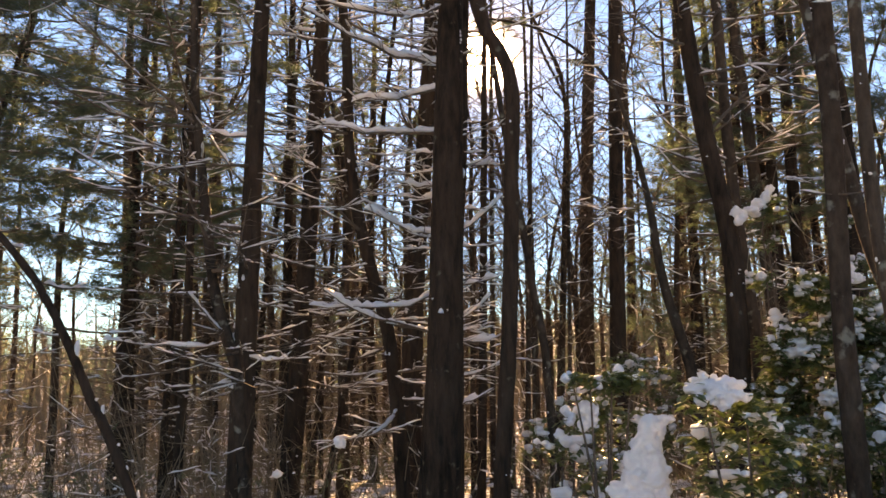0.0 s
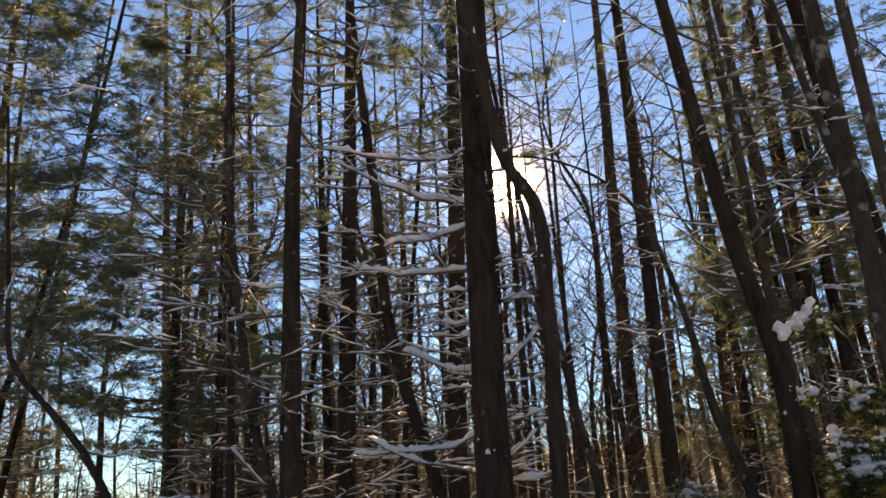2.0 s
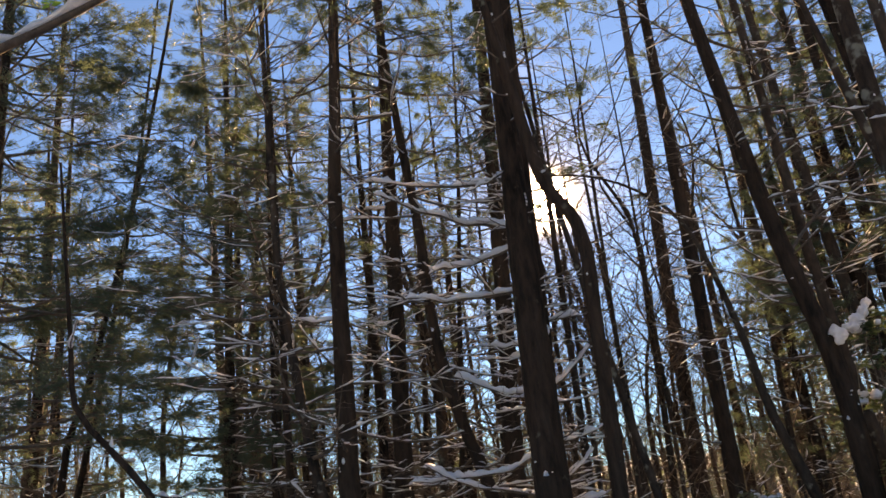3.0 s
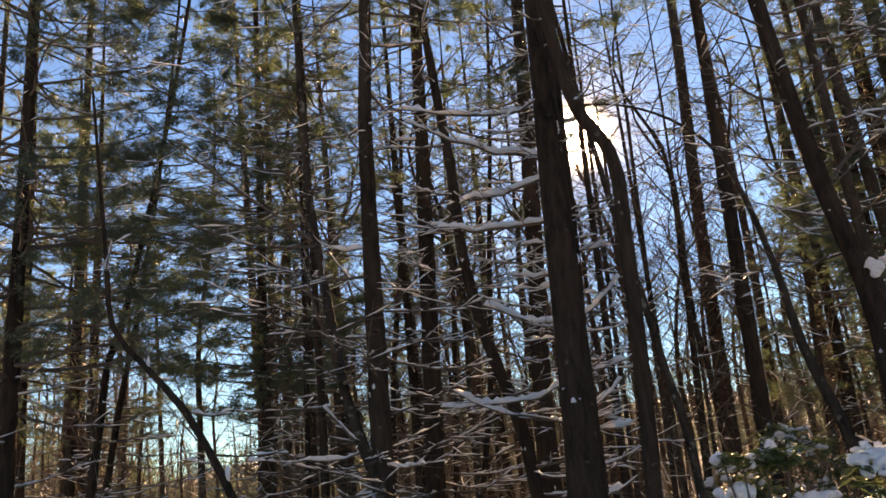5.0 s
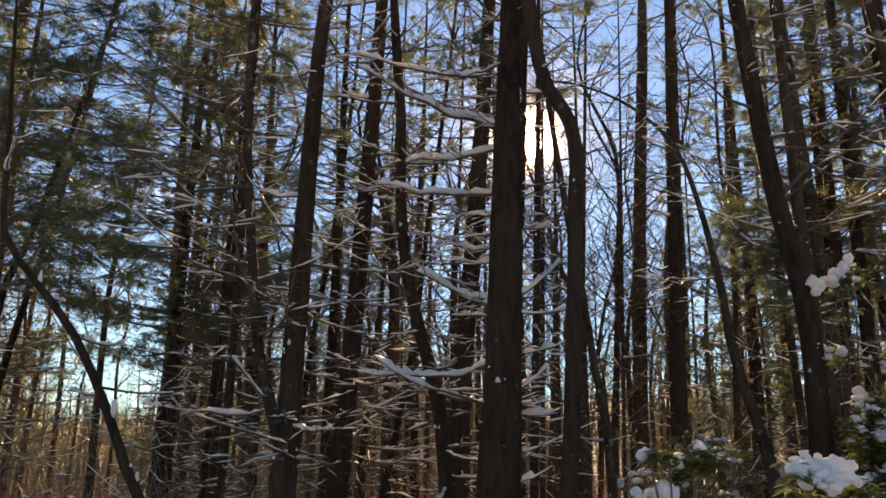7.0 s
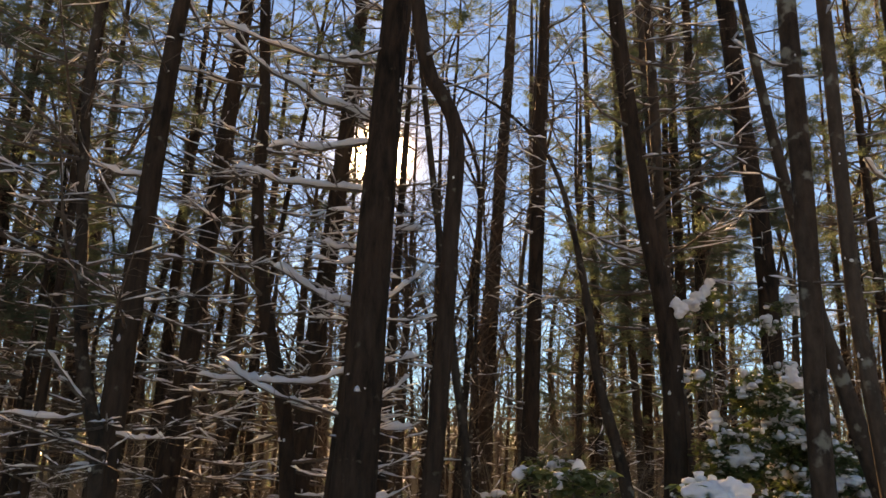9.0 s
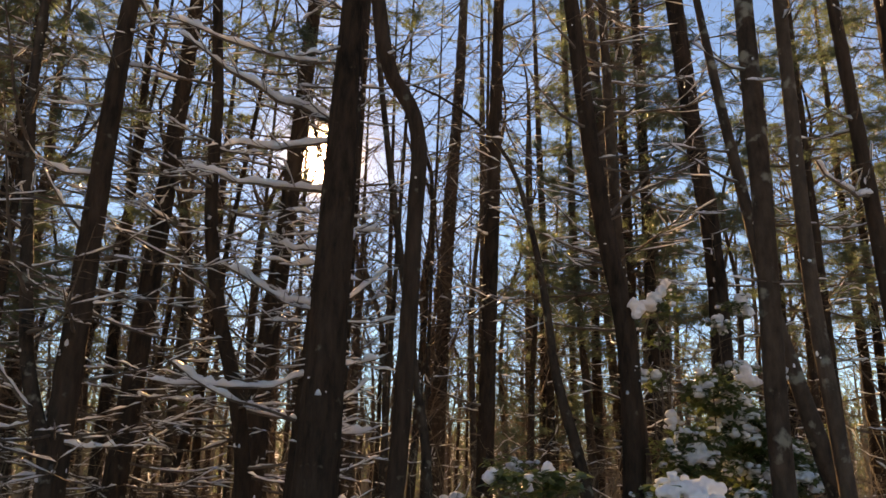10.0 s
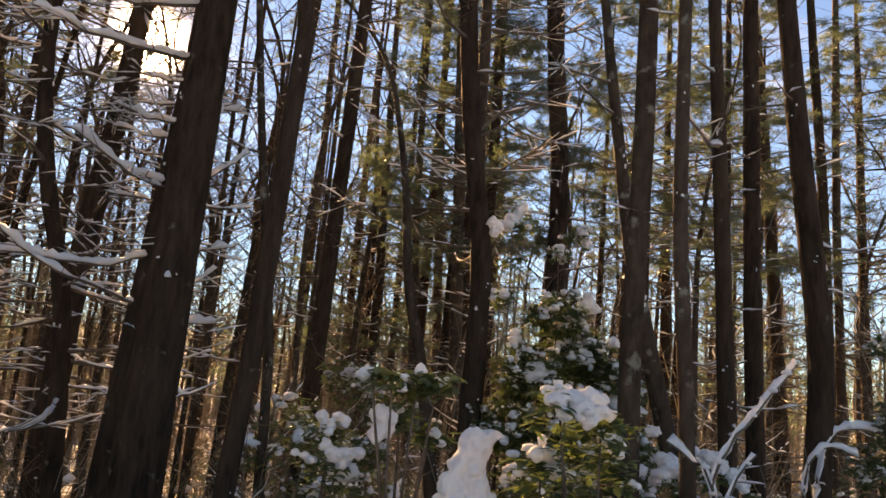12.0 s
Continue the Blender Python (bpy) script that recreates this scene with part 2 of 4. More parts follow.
def blades(soup, C, D, rng, length=0.07, width=0.007, per=12, spread=0.9):
    """Needles: per thin triangles round each centre in C, leaning along the directions D."""
    m = len(C) * per
    c = np.repeat(C, per, 0)
    d = np.repeat(D, per, 0) + rng.normal(0, spread, (m, 3))
    d /= np.linalg.norm(d, axis=1, keepdims=True) + 1e-9
    s = np.cross(d, rng.normal(0, 1, (m, 3)))
    s /= np.linalg.norm(s, axis=1, keepdims=True) + 1e-9
    l = length * rng.uniform(0.6, 1.3, (m, 1))
    c = c + rng.normal(0, length * 0.25, (m, 3))
    v = np.stack((c - s * width * 0.5, c + s * width * 0.5, c + d * l), 1).reshape(-1, 3)
    soup.add(v, t=np.arange(m * 3).reshape(-1, 3))


def spray(wood, leaf, P, R, rng, tufts=40, fan=0.35, length=0.08, width=0.009, per=10, droop=0.1):
    """Side twigs along a limb, each with tufts of needles strung on its outer part and gaps between the twigs."""
    d = P[-1] - P[0]
    reach = np.linalg.norm(d)
    d /= reach
    side = np.array((-d[1], d[0], 0.0))
    side /= np.linalg.norm(side) + 1e-9
    each = 6
    for j in range(max(3, tufts // each)):
        s = 1.0 if j == 0 else rng.uniform(0.3, 1.0)
        idx = s * (len(P) - 1)
        i = min(int(idx), len(P) - 2)
        q = P[i] * (1 - idx + i) + P[i + 1] * (idx - i)
        x = rng.choice((-1, 1)) * fan * (1.25 - s) * rng.uniform(0.5, 1.2)
        tip = q + side * x + d * (abs(x) * 0.8 + 0.05 * reach)
        tip[2] += rng.normal(0, 0.05) - abs(x) * droop - 0.03
        if wood is not None:
            tube(wood, np.stack((q, (q + tip) * 0.5 + np.array((0, 0, 0.02)), tip)), (0.005, 0.004, 0.002), 3)
        f = rng.uniform(0.35, 1.08, (each, 1))
        C = q + (tip - q) * f + rng.normal(0, 0.025, (each, 3))
        D = np.tile((tip - q) / (np.linalg.norm(tip - q) + 1e-6) + np.array((0, 0, -0.15)), (each, 1))
        blades(leaf, C, D, rng, length, width, per, 0.55)


def lump(soup, centre, size, rng, detail=2, rough=0.18, flat=0.55):
    """A rounded, uneven clod of snow with a flatter underside."""
    bm = bmesh.new()
    bmesh.ops.create_icosphere(bm, subdivisions=detail, radius=1.0)
    v = np.array([x.co[:] for x in bm.verts])
    t = np.array([[x.index for x in f.verts] for f in bm.faces])
    bm.free()
    ph = rng.uniform(0, 6, 3)
    n = np.sin(v * 3.1 + ph).sum(1) * 0.33 + np.sin(v[:, ::-1] * 5.7 + ph * 2).sum(1) * 0.2
    v = v * (1 + rough * n)[:, None]
    v[:, 2] = np.where(v[:, 2] < 0, v[:, 2] * flat, v[:, 2])
    soup.add(v * np.asarray(size) + np.asarray(centre), t=t)


def land(x, y):
    """Height of the ground: a gentle fall away from the walker, level beyond, and wooded hills far off."""
    r = np.hypot(x, y)
    near = -0.06 * np.clip(y, -8, 34) + 0.05 * np.sin(x * 0.9 + 0.4) * np.cos(y * 0.7) + 0.02 * np.sin(x * 2.7) * np.sin(y * 3.1 + 1)
    s = np.clip((r - 70) / 260, 0, 1)
    far = s * s * (3 - 2 * s) * (17 + 5 * np.sin(np.arctan2(x, y) * 5 + 1) + 3 * np.sin(np.arctan2(x, y) * 13))
    return near + far


# ---- ground ----


def build_ground():
    soup = Soup()
    rings = np.concatenate((np.linspace(0.4, 12, 30), np.geomspace(12.8, 2500, 46)))
    n = 128
    a = np.arange(n) * 2 * np.pi / n
    X, Y = rings[:, None] * np.cos(a), rings[:, None] * np.sin(a)
    soup.add(np.stack((X, Y, land(X, Y)), -1).reshape(-1, 3), ring_quads(len(rings), n))
    c = [[0, 0, float(land(0.0, 0.0))]] + [[X[0, j], Y[0, j], float(land(X[0, j], Y[0, j]))] for j in range(n)]
    soup.add(c, t=[[0, 1 + j, 1 + (j + 1) % n] for j in range(n)])
    tagged(soup.part("ground", GROUND), "woodland floor of brown leaf litter under patchy snow", "ground", kind="structure")


build_ground()

# ---- trees ----


def trunk_line(y, path, height, depth_lean=0.0):
    """A trunk's middle line: through (x, z) points at the distance y, down into the ground and up to its height."""
    pts = [np.array((x, y, z)) for x, z in path]
    low = pts[1] - pts[0]
    slope = np.clip(low[0] / max(low[2], 0.2), -0.6, 0.6)
    zg = float(land(pts[0][0], y)) - 0.15
    if pts[0][2] - zg > 0.1:
        drop = pts[0][2] - zg
        pts.insert(0, np.array((pts[0][0] - slope * drop * 0.8, y, zg)))
    top = pts[-1] - pts[-2]
    slope = np.clip(top[0] / max(top[2], 0.2), -0.3, 0.3)
    z = pts[-1][2]
    while z < height:
        z += 1.6
        slope *= 0.85
        pts.append(np.array((pts[-1][0] + slope * 1.6, y, z)))
    line = smooth_path(pts, 0.22)
    line[:, 1] += depth_lean * (line[:, 2] - zg)
    return line


def at_height(line, z):
    i = int(np.clip(np.searchsorted(line[:, 2], z), 1, len(line) - 1))
    f = np.clip((z - line[i - 1, 2]) / max(line[i, 2] - line[i - 1, 2], 1e-6), 0, 1)
    return line[i - 1] * (1 - f) + line[i] * f


def tree(name, label, y, path, r0, r1, height=14.0, seed=1, bark=None, dead=0, dead_len=1.0, dead_from=1.0, dead_to=7.0, snowy=0.6,
         crown=0, crown_from=6.0, crown_len=1.8, needle=None, split=False, flecks=12, twig_count=6, limbs=(), group="", sides=12, thick=0.03, lush=34, coarse=False, ridge=0.0, patches=(), rise=(-0.15, 0.3), snow_depth=1.4):
    """One standing tree: trunk, dead side branches with snow, and a needled crown. r0 and r1: radius at the first and last point of path."""
    rng = np.random.default_rng(seed)
    line = trunk_line(y, path, height)
    z0, z1 = path[0][1], path[-1][1]
    base = line[0].copy()
    line = line - base
    z = line[:, 2] + base[2]
    rad = np.interp(z, (z0, z1), (r0, r1))
    rad = np.where(z > z1, r1 * np.clip(1 - (z - z1) / max(height - z1 + 2, 1) * 0.9, 0.08, 1), rad)
    rad = np.where(z < z0, r0 * (1 + 0.10 * np.clip(z0 - z, 0, 2)), rad)
    foot = np.clip(1 - (z - base[2]) / 0.5, 0, 1)
    rad = rad * (1 + 0.5 * foot ** 2)
    top = new(name)
    top.location = base
    tagged(top, label, "tree", group)
    s = Soup()
    if sides >= 16:
        furrowed(s, line, rad, rng)
    else:
        tube(s, line, rad, sides, 0.035, rng)
    s.part("trunk", bark or BARK, top)
    local = lambda h: at_height(line, h - base[2])
    rad_at = lambda h: float(np.interp(h, z, rad))
    wood, snow, leaf = Soup(), Soup(), Soup()

    def one(P, R, tw, tl, cover, th):
        w, n = (Soup(), Soup()) if split else (wood, snow)
        tube(w, P, R, 3 if coarse else 5 if split else 4)
        if coarse:
            for _ in range(tw):
                i = rng.integers(1, len(P))
                T = limb_path(P[i], rng.uniform(0, 6.28), rng.uniform(-0.2, 0.4), tl * rng.uniform(0.5, 1.2), rng, k=2, sag=0)
                tube(w, T, (0.007, 0.003), 3)
            if rng.random() < 0.4:
                snow_strip(n, P[: len(P) // 2 + 1], R[: len(P) // 2 + 1] * 1.5, rng, thick=th, cover=cover, n=4, most=7)
            return
        twigs_on(w, n, P, R, rng, tw, tl, snowy=snowy * 0.7)
        if cover > 0:
            snow_strip(n, P, R, rng, thick=th, cover=cover)
        if split:
            b = w.part("branch", TWIG, top)
            if n.n:
                n.part("branch_snow", SNOW, b, "fresh white snow")

    for h, tx, ty, tz, r, cover in limbs:
        p, q = local(h), np.array((tx, ty, tz)) - base
        k = 8
        u = np.linspace(0, 1, k)[:, None]
        P = p * (1 - u) + q * u
        P[:, 2] += (-0.06 * np.sin(u[:, 0] * np.pi) + rng.normal(0, 0.012, k)) * np.linalg.norm(q - p)
        P[:, 1] += np.cumsum(rng.normal(0, 0.012, k))
        one(P, np.linspace(r, r * 0.3, k), twig_count, 0.5, cover, thick * snow_depth)
    h = dead_from
    for _ in range(dead):
        h = rng.uniform(dead_from, dead_to)
        az = rng.uniform(0, 2 * np.pi)
        ln = dead_len * rng.uniform(0.35, 1.2)
        P = limb_path(local(h), az, rng.uniform(*rise), ln, rng, sag=rng.uniform(0, 0.2), up=rng.uniform(-0.05, 0.12), k=4 if coarse else 7)
        r = min(0.4 * rad_at(h), 0.006 + 0.009 * ln)
        one(P, np.linspace(r, 0.002, len(P)), int(twig_count * ln), 0.45 * ln, snowy * rng.uniform(0.3, 1.1), thick)
    for _ in range(crown):
        f = rng.random()
        h = crown_from + (height - crown_from) * f
        ln = crown_len * (1.1 - 0.8 * f) * rng.uniform(0.6, 1.15)
        P = limb_path(local(h), rng.uniform(0, 2 * np.pi), rng.uniform(-0.1, 0.35), ln, rng, sag=0.1, up=0.05)
        tube(wood, P, np.linspace(0.012 + 0.006 * ln, 0.003, len(P)), 4)
        if coarse:
            spray(None, leaf, P, None, rng, tufts=int(lush * ln), fan=0.42 * ln, per=7, length=0.17, width=0.022)
            continue
        spray(wood, leaf, P, None, rng, tufts=int(lush * ln), fan=0.42 * ln, per=10, length=0.11, width=0.0125)
    if wood.n:
        tagged(wood.part("branchwork", TWIG, top), kind="stuff")
    if snow.n:
        tagged(snow.part("snow", SNOW, top, "fresh snow lying on the twigs"), kind="stuff")
    if leaf.n:
        tagged(leaf.part("crown", needle or NEEDLE, top, "green evergreen needles", smooth=False), kind="stuff")
    if ridge:
        n = Soup()
        i = len(line) // 5
        d, _, _ = frames_along(line[i:])
        up = np.array((0, 0, 1.0)) - d * d[:, 2:]
        up /= np.linalg.norm(up, axis=1, keepdims=True) + 1e-6
        for k in range(0, len(up), 1):
            if rng.random() < 0.7 and z[i + k] < z1 - 0.4:
                w = ridge * rng.uniform(0.2, 0.6)
                lump(n, line[i + k] + up[k] * rad[i + k] * 0.85 + rng.normal(0, 0.006, 3), (w, w, w * rng.uniform(1.2, 3.5)), rng, 2, 0.3, 1.0)
        tagged(n.part("trunk_snow", SNOW, top, "broken ridge of snow on the arched stem"), kind="stuff")
    for h, side, wide, tall in patches:
        n = Soup()
        for f in np.linspace(-1, 1, 7):
            p = local(h + f * tall)
            lump(n, p + np.array((side * rad_at(h) * 0.9, -0.35 * rad_at(h), 0)) + rng.normal(0, 0.008, 3), (wide * rng.uniform(0.6, 1.1), wide * 0.8, tall * 0.3), rng, 2, 0.25)
        n.part("snow_patch", SNOW, top, "strip of snow plastered on the bark")
    if flecks:
        fl = Soup()
        for _ in range(max(2, flecks // 3)):
            h0, az0 = rng.uniform(0.6, min(height, 8)), rng.uniform(-3.3, 0.2)
            for _ in range(rng.integers(1, 4)):
                h, az = h0 + rng.normal(0, 0.05), az0 + rng.normal(0, 0.25)
                r = rad_at(h)
                size = rng.uniform(0.004, 0.016) * (1 + r * 4)
                lump(fl, local(h) + np.array((math.cos(az) * r, math.sin(az) * r, 0)), (size * rng.uniform(0.6, 1.2), size * 0.5, size * rng.uniform(0.7, 2.4)), rng, 1, 0.35)
        tagged(fl.part("stuck_snow", SNOW, top, "small clods of snow stuck to bark"), kind="stuff")
    return top


# ---- trees near the walk ----
PINE = "tall straight pine with dark furrowed bark and snow-dusted dead branches"
SLIM = "slender pine with thin dead side branches holding snow"
BARE = "bare slender hardwood trunk with thin grey-brown bark"

tree("pine_tree", "near straight pine with dark bark and a few snow-capped stubs", 7.95, [(-0.03, 0.46), (0.02, 2.38), (0.06, 4.05), (0.09, 5.25)], 0.193, 0.121, 15, 11,
     dead=5, dead_from=5.0, dead_to=8, split=True, flecks=14, sides=20, patches=((4.72, 0.75, 0.03, 0.13),), limbs=((5.21, -0.40, 7.72, 4.9, 0.016, 0.9), (1.16, 0.46, 7.83, 1.37, 0.012, 0.5),), twig_count=2)
tree("pine_tree", "pine with many snow-laden dead branches in tiers up its trunk", 9.0, [(-0.03, 1.68), (0.06, 3.02), (0.12, 4.21), (0.16, 5.66), (0.20, 6.34)], 0.160, 0.140, 16, 12,
     dead=54, dead_from=1.0, dead_to=10.5, dead_len=0.9, snowy=0.75, split=True, sides=16, twig_count=9, thick=0.03, snow_depth=1.9, limbs=((5.57, -1.57, 8.30, 5.48, 0.022, 0.9), (4.87, -1.44, 8.20, 5.23, 0.024, 1), (4.73, -1.00, 8.80, 4.45, 0.02, 0.95), (4.17, -1.25, 8.50, 4.11, 0.022, 1), (3.95, -0.49, 8.80, 3.89, 0.012, 0.8), (3.56, -0.56, 8.70, 3.52, 0.013, 0.95), (3.44, -0.53, 9.00, 3.43, 0.013, 0.9), (2.97, -0.83, 8.50, 3.20, 0.02, 1), (2.90, -0.51, 8.90, 2.83, 0.012, 0.7), (2.35, -1.39, 8.60, 2.20, 0.014, 0.8), (1.94, -1.21, 8.30, 2.31, 0.018, 0.85), (3.79, 0.62, 9.00, 3.82, 0.012, 0.8), (2.94, 0.65, 9.00, 3.44, 0.014, 0.9), (2.44, 0.62, 8.90, 2.54, 0.014, 0.95), (1.99, 0.51, 9.00, 2.34, 0.013, 0.9), (1.86, 0.57, 9.00, 1.88, 0.012, 0.9), (1.19, 0.36, 8.90, 1.25, 0.012, 0.9),), crown=30, crown_from=8, crown_len=2.2)
tree("pine_tree", PINE, 14, [(-0.60, -0.26), (-0.50, 3.06), (-0.35, 5.02), (-0.18, 8.12)], 0.182, 0.126, 17, 13, split=True, dead=72, dead_from=0.6, dead_to=10, dead_len=1.7, snowy=0.7, twig_count=8, crown=34, crown_from=7.5, crown_len=2.2)
tree("pine_tree", PINE, 12.6, [(-2.30, -0.10), (-2.18, 1.68), (-2.09, 3.45), (-2.01, 5.20), (-1.93, 7.00)], 0.165, 0.112, 16, 14, dead=52, dead_from=1.2, dead_to=9.5, dead_len=1.4, snowy=0.6, split=True, twig_count=8, limbs=((2.50, -3.0, 12.3, 2.7, 0.014, 0.9), (2.50, -1.2, 12.1, 2.4, 0.013, 0.8), (5.3, -0.9, 12.4, 5.3, 0.016, 0.8), (6.9, -2.8, 12.3, 7.0, 0.014, 0.8),), crown=24, crown_from=7.5)
tree("pine_tree", PINE, 9.1, [(-2.18, 0.40), (-2.16, 1.65), (-2.13, 3.10), (-2.08, 5.57), (-2.00, 6.80)], 0.137, 0.076, 15, 15, dead=46, dead_from=1.4, dead_to=9, dead_len=1.3, snowy=0.6, split=True, twig_count=8, limbs=((1.74, -2.70, 8.74, 2.38, 0.030, 0.9), (1.71, -1.61, 8.83, 1.66, 0.016, 1), (1.90, -3.53, 8.64, 1.87, 0.014, 0.9), (3.51, -2.55, 8.83, 4.09, 0.016, 0.8), (4.17, -2.65, 8.92, 4.18, 0.014, 0.9)), crown=24, crown_from=7)
tree("crooked_sapling", "crooked dark stem leaning out from a pine's foot", 9.0, [(-2.18, 1.22), (-2.23, 1.62), (-2.45, 2.27), (-2.60, 3.22), (-2.75, 4.40), (-2.80, 4.95), (-2.82, 5.77)], 0.068, 0.042, 11, 16,
     bark=BARK_GREY, dead=40, dead_from=2.5, dead_to=10, dead_len=2.1, snowy=0.35, crown=12, crown_from=6, twig_count=8, rise=(0.0, 0.9))
tree("crooked_pine", "slim wavy pine with snow-tipped dead branches", 10, [(-0.49, 0.23), (-0.66, 1.92), (-0.97, 3.08), (-1.15, 4.14), (-1.20, 5.45), (-1.27, 6.21)], 0.089, 0.060, 12, 17, split=True, dead=56, dead_from=0.8, dead_to=9.5, dead_len=1.5, snowy=0.7, twig_count=9, crown=16, crown_from=7.5)
tree("bent_tree", "dark bare trunk that bows sharply near its top", 7.4, [(0.50, 0.85), (0.56, 1.73), (0.60, 2.65), (0.62, 3.40), (0.64, 3.85), (0.625, 4.15), (0.55, 4.40), (0.41, 4.62), (0.33, 4.88), (0.26, 5.30)], 0.072, 0.061, 8, 18,
     bark=BARK, dead=4, dead_from=4.6, dead_to=7, dead_len=0.8, snowy=0.4, split=True)
tree("slim_pine", SLIM, 13, [(0.54, -0.15), (0.61, 2.94), (0.67, 6.17)], 0.071, 0.047, 12, 19, split=True, dead=50, dead_from=0.5, dead_to=10, dead_len=1.2, twig_count=8, crown=14, crown_from=8)
tree("crooked_sapling", BARE, 9.25, [(1.18, 0.31), (1.10, 1.75), (0.99, 2.37), (0.88, 3.13), (0.77, 3.79)], 0.051, 0.039, 9, 20, bark=BARK_GREY, dead=12, dead_from=2, dead_to=8, dead_len=1.0, snowy=0.3)
tree("pine_tree", PINE, 20, [(3.35, -1.03), (3.40, 2.37), (3.54, 6.53), (3.77, 10.97)], 0.194, 0.138, 20, 21, bark=BARK_GREY, split=True, dead=46, dead_from=1, dead_to=14, dead_len=1.9, snowy=0.4, twig_count=8)
tree("pine_tree", PINE, 13, [(2.62, -0.16), (2.66, 1.18), (2.73, 3.82), (2.84, 7.61)], 0.136, 0.099, 17, 22, split=True, dead=40, dead_from=1, dead_to=11, dead_len=1.3, snowy=0.4, twig_count=9, limbs=((5.1, 2.38, 12.7, 5.14, 0.016, 1.0), (4.0, 2.3, 12.8, 3.9, 0.012, 0.8), (7.4, 3.3, 12.8, 6.1, 0.02, 0.0)), crown=10, crown_from=10)
tree("leaning_sapling", "dark curved sapling leaning against a pine", 9.25, [(2.92, 0.24), (2.78, 0.95), (2.67, 1.61), (2.43, 2.48), (2.34, 3.19), (2.21, 3.91), (2.03, 4.58), (1.82, 4.95), (1.5, 5.25), (1.15, 5.45), (0.8, 5.56), (0.5, 5.6)], 0.079, 0.012, 5.6, 23, bark=BARK_GREY, split=True, dead=10, dead_from=3, dead_to=5.5, dead_len=0.9, snowy=0.25)
tree("crooked_pine", "dark sweeping trunk with a strip of snow on its side", 9.15, [(3.15, 0.31), (3.19, 1.85), (3.16, 2.97), (3.01, 3.81), (2.89, 4.60), (2.76, 5.76)], 0.118, 0.092, 14, 24, bark=BARK, dead=30, dead_from=3.5, dead_to=11, dead_len=1.8, snowy=0.3, split=True, twig_count=10, rise=(0.0, 0.9), flecks=26, patches=((3.95, -0.3, 0.045, 0.12),))
tree("slim_pine", SLIM, 10.25, [(3.85, 0.17), (3.79, 1.90), (3.67, 3.15), (3.60, 4.39), (3.55, 6.28)], 0.089, 0.064, 13, 25, bark=BARK_GREY, split=True, dead=34, dead_from=2, dead_to=11, dead_len=1.6, twig_count=9, rise=(-0.1, 0.7))
tree("pine_tree", PINE, 12.4, [(6.12, 1.60), (6.16, 3.45), (6.12, 5.20), (5.95, 6.82), (5.77, 9.07)], 0.150, 0.142, 17, 26, dead=26, dead_from=3, dead_to=11, dead_len=1.3, snowy=0.7, flecks=24, split=True)
tree("pine_tree", "near pale-barked straight trunk with scattered snow flecks", 6.5, [(3.08, 0.90), (3.06, 1.75), (3.08, 2.61), (3.10, 3.47), (3.10, 5.18)], 0.082, 0.072, 14, 27, bark=BARK_GREY, dead=7, dead_from=2.5, dead_to=8, dead_len=0.6, split=True, flecks=22, sides=18)
tree("slim_pine", "slim straight trunk with rough bark and snow flecks", 6.2, [(3.34, 1.17), (3.28, 1.94), (3.22, 2.70), (3.21, 3.47), (3.21, 5.01)], 0.055, 0.05, 13, 28, bark=BARK_GREY, dead=6, dead_from=2, dead_to=8, dead_len=0.6, split=True, flecks=16, sides=16)
tree("pine_tree", "dark rough-barked trunk with clods of snow stuck on", 6.6, [(5.06, 0.90), (5.11, 1.90), (5.01, 2.80), (4.88, 3.60), (4.76, 4.50), (4.68, 5.14)], 0.113, 0.082, 14, 29, dead=9, dead_from=2, dead_to=8, dead_len=0.8, split=True, flecks=30, sides=16)
tree("pine_tree", PINE, 9.5, [(7.38, 0.96), (7.29, 3.24), (7.24, 5.12), (7.18, 7.13)], 0.121, 0.102, 15, 30, split=True, dead=26, dead_from=1, dead_to=9, dead_len=0.9, snowy=0.7, flecks=26)
tree("pine_tree", PINE, 8.5, [(5.96, 0.97), (5.84, 2.92), (5.74, 4.50), (5.62, 6.19)], 0.103, 0.071, 14, 31, split=True, dead=22, dead_from=1, dead_to=9, dead_len=0.8, snowy=0.7, flecks=24, limbs=((4.45, 4.4, 7.5, 4.37, 0.025, 1.0),))
tree("slim_pine", SLIM, 14, [(14.12, 0.91), (13.99, 4.72), (13.85, 7.20), (13.62, 9.79)], 0.131, 0.099, 16, 32, split=True, dead=30, dead_len=1.2, dead_to=10)
tree("leaning_tree", "pale broken trunk leaning between standing pines", 7.5, [(4.49, 0.76), (4.37, 0.98), (4.15, 1.58), (3.96, 2.24), (3.83, 2.67), (3.7, 3.3)], 0.094, 0.060, 6.5, 33, bark=BARK_GREY, dead=3, dead_from=2.5, dead_to=5, split=True)
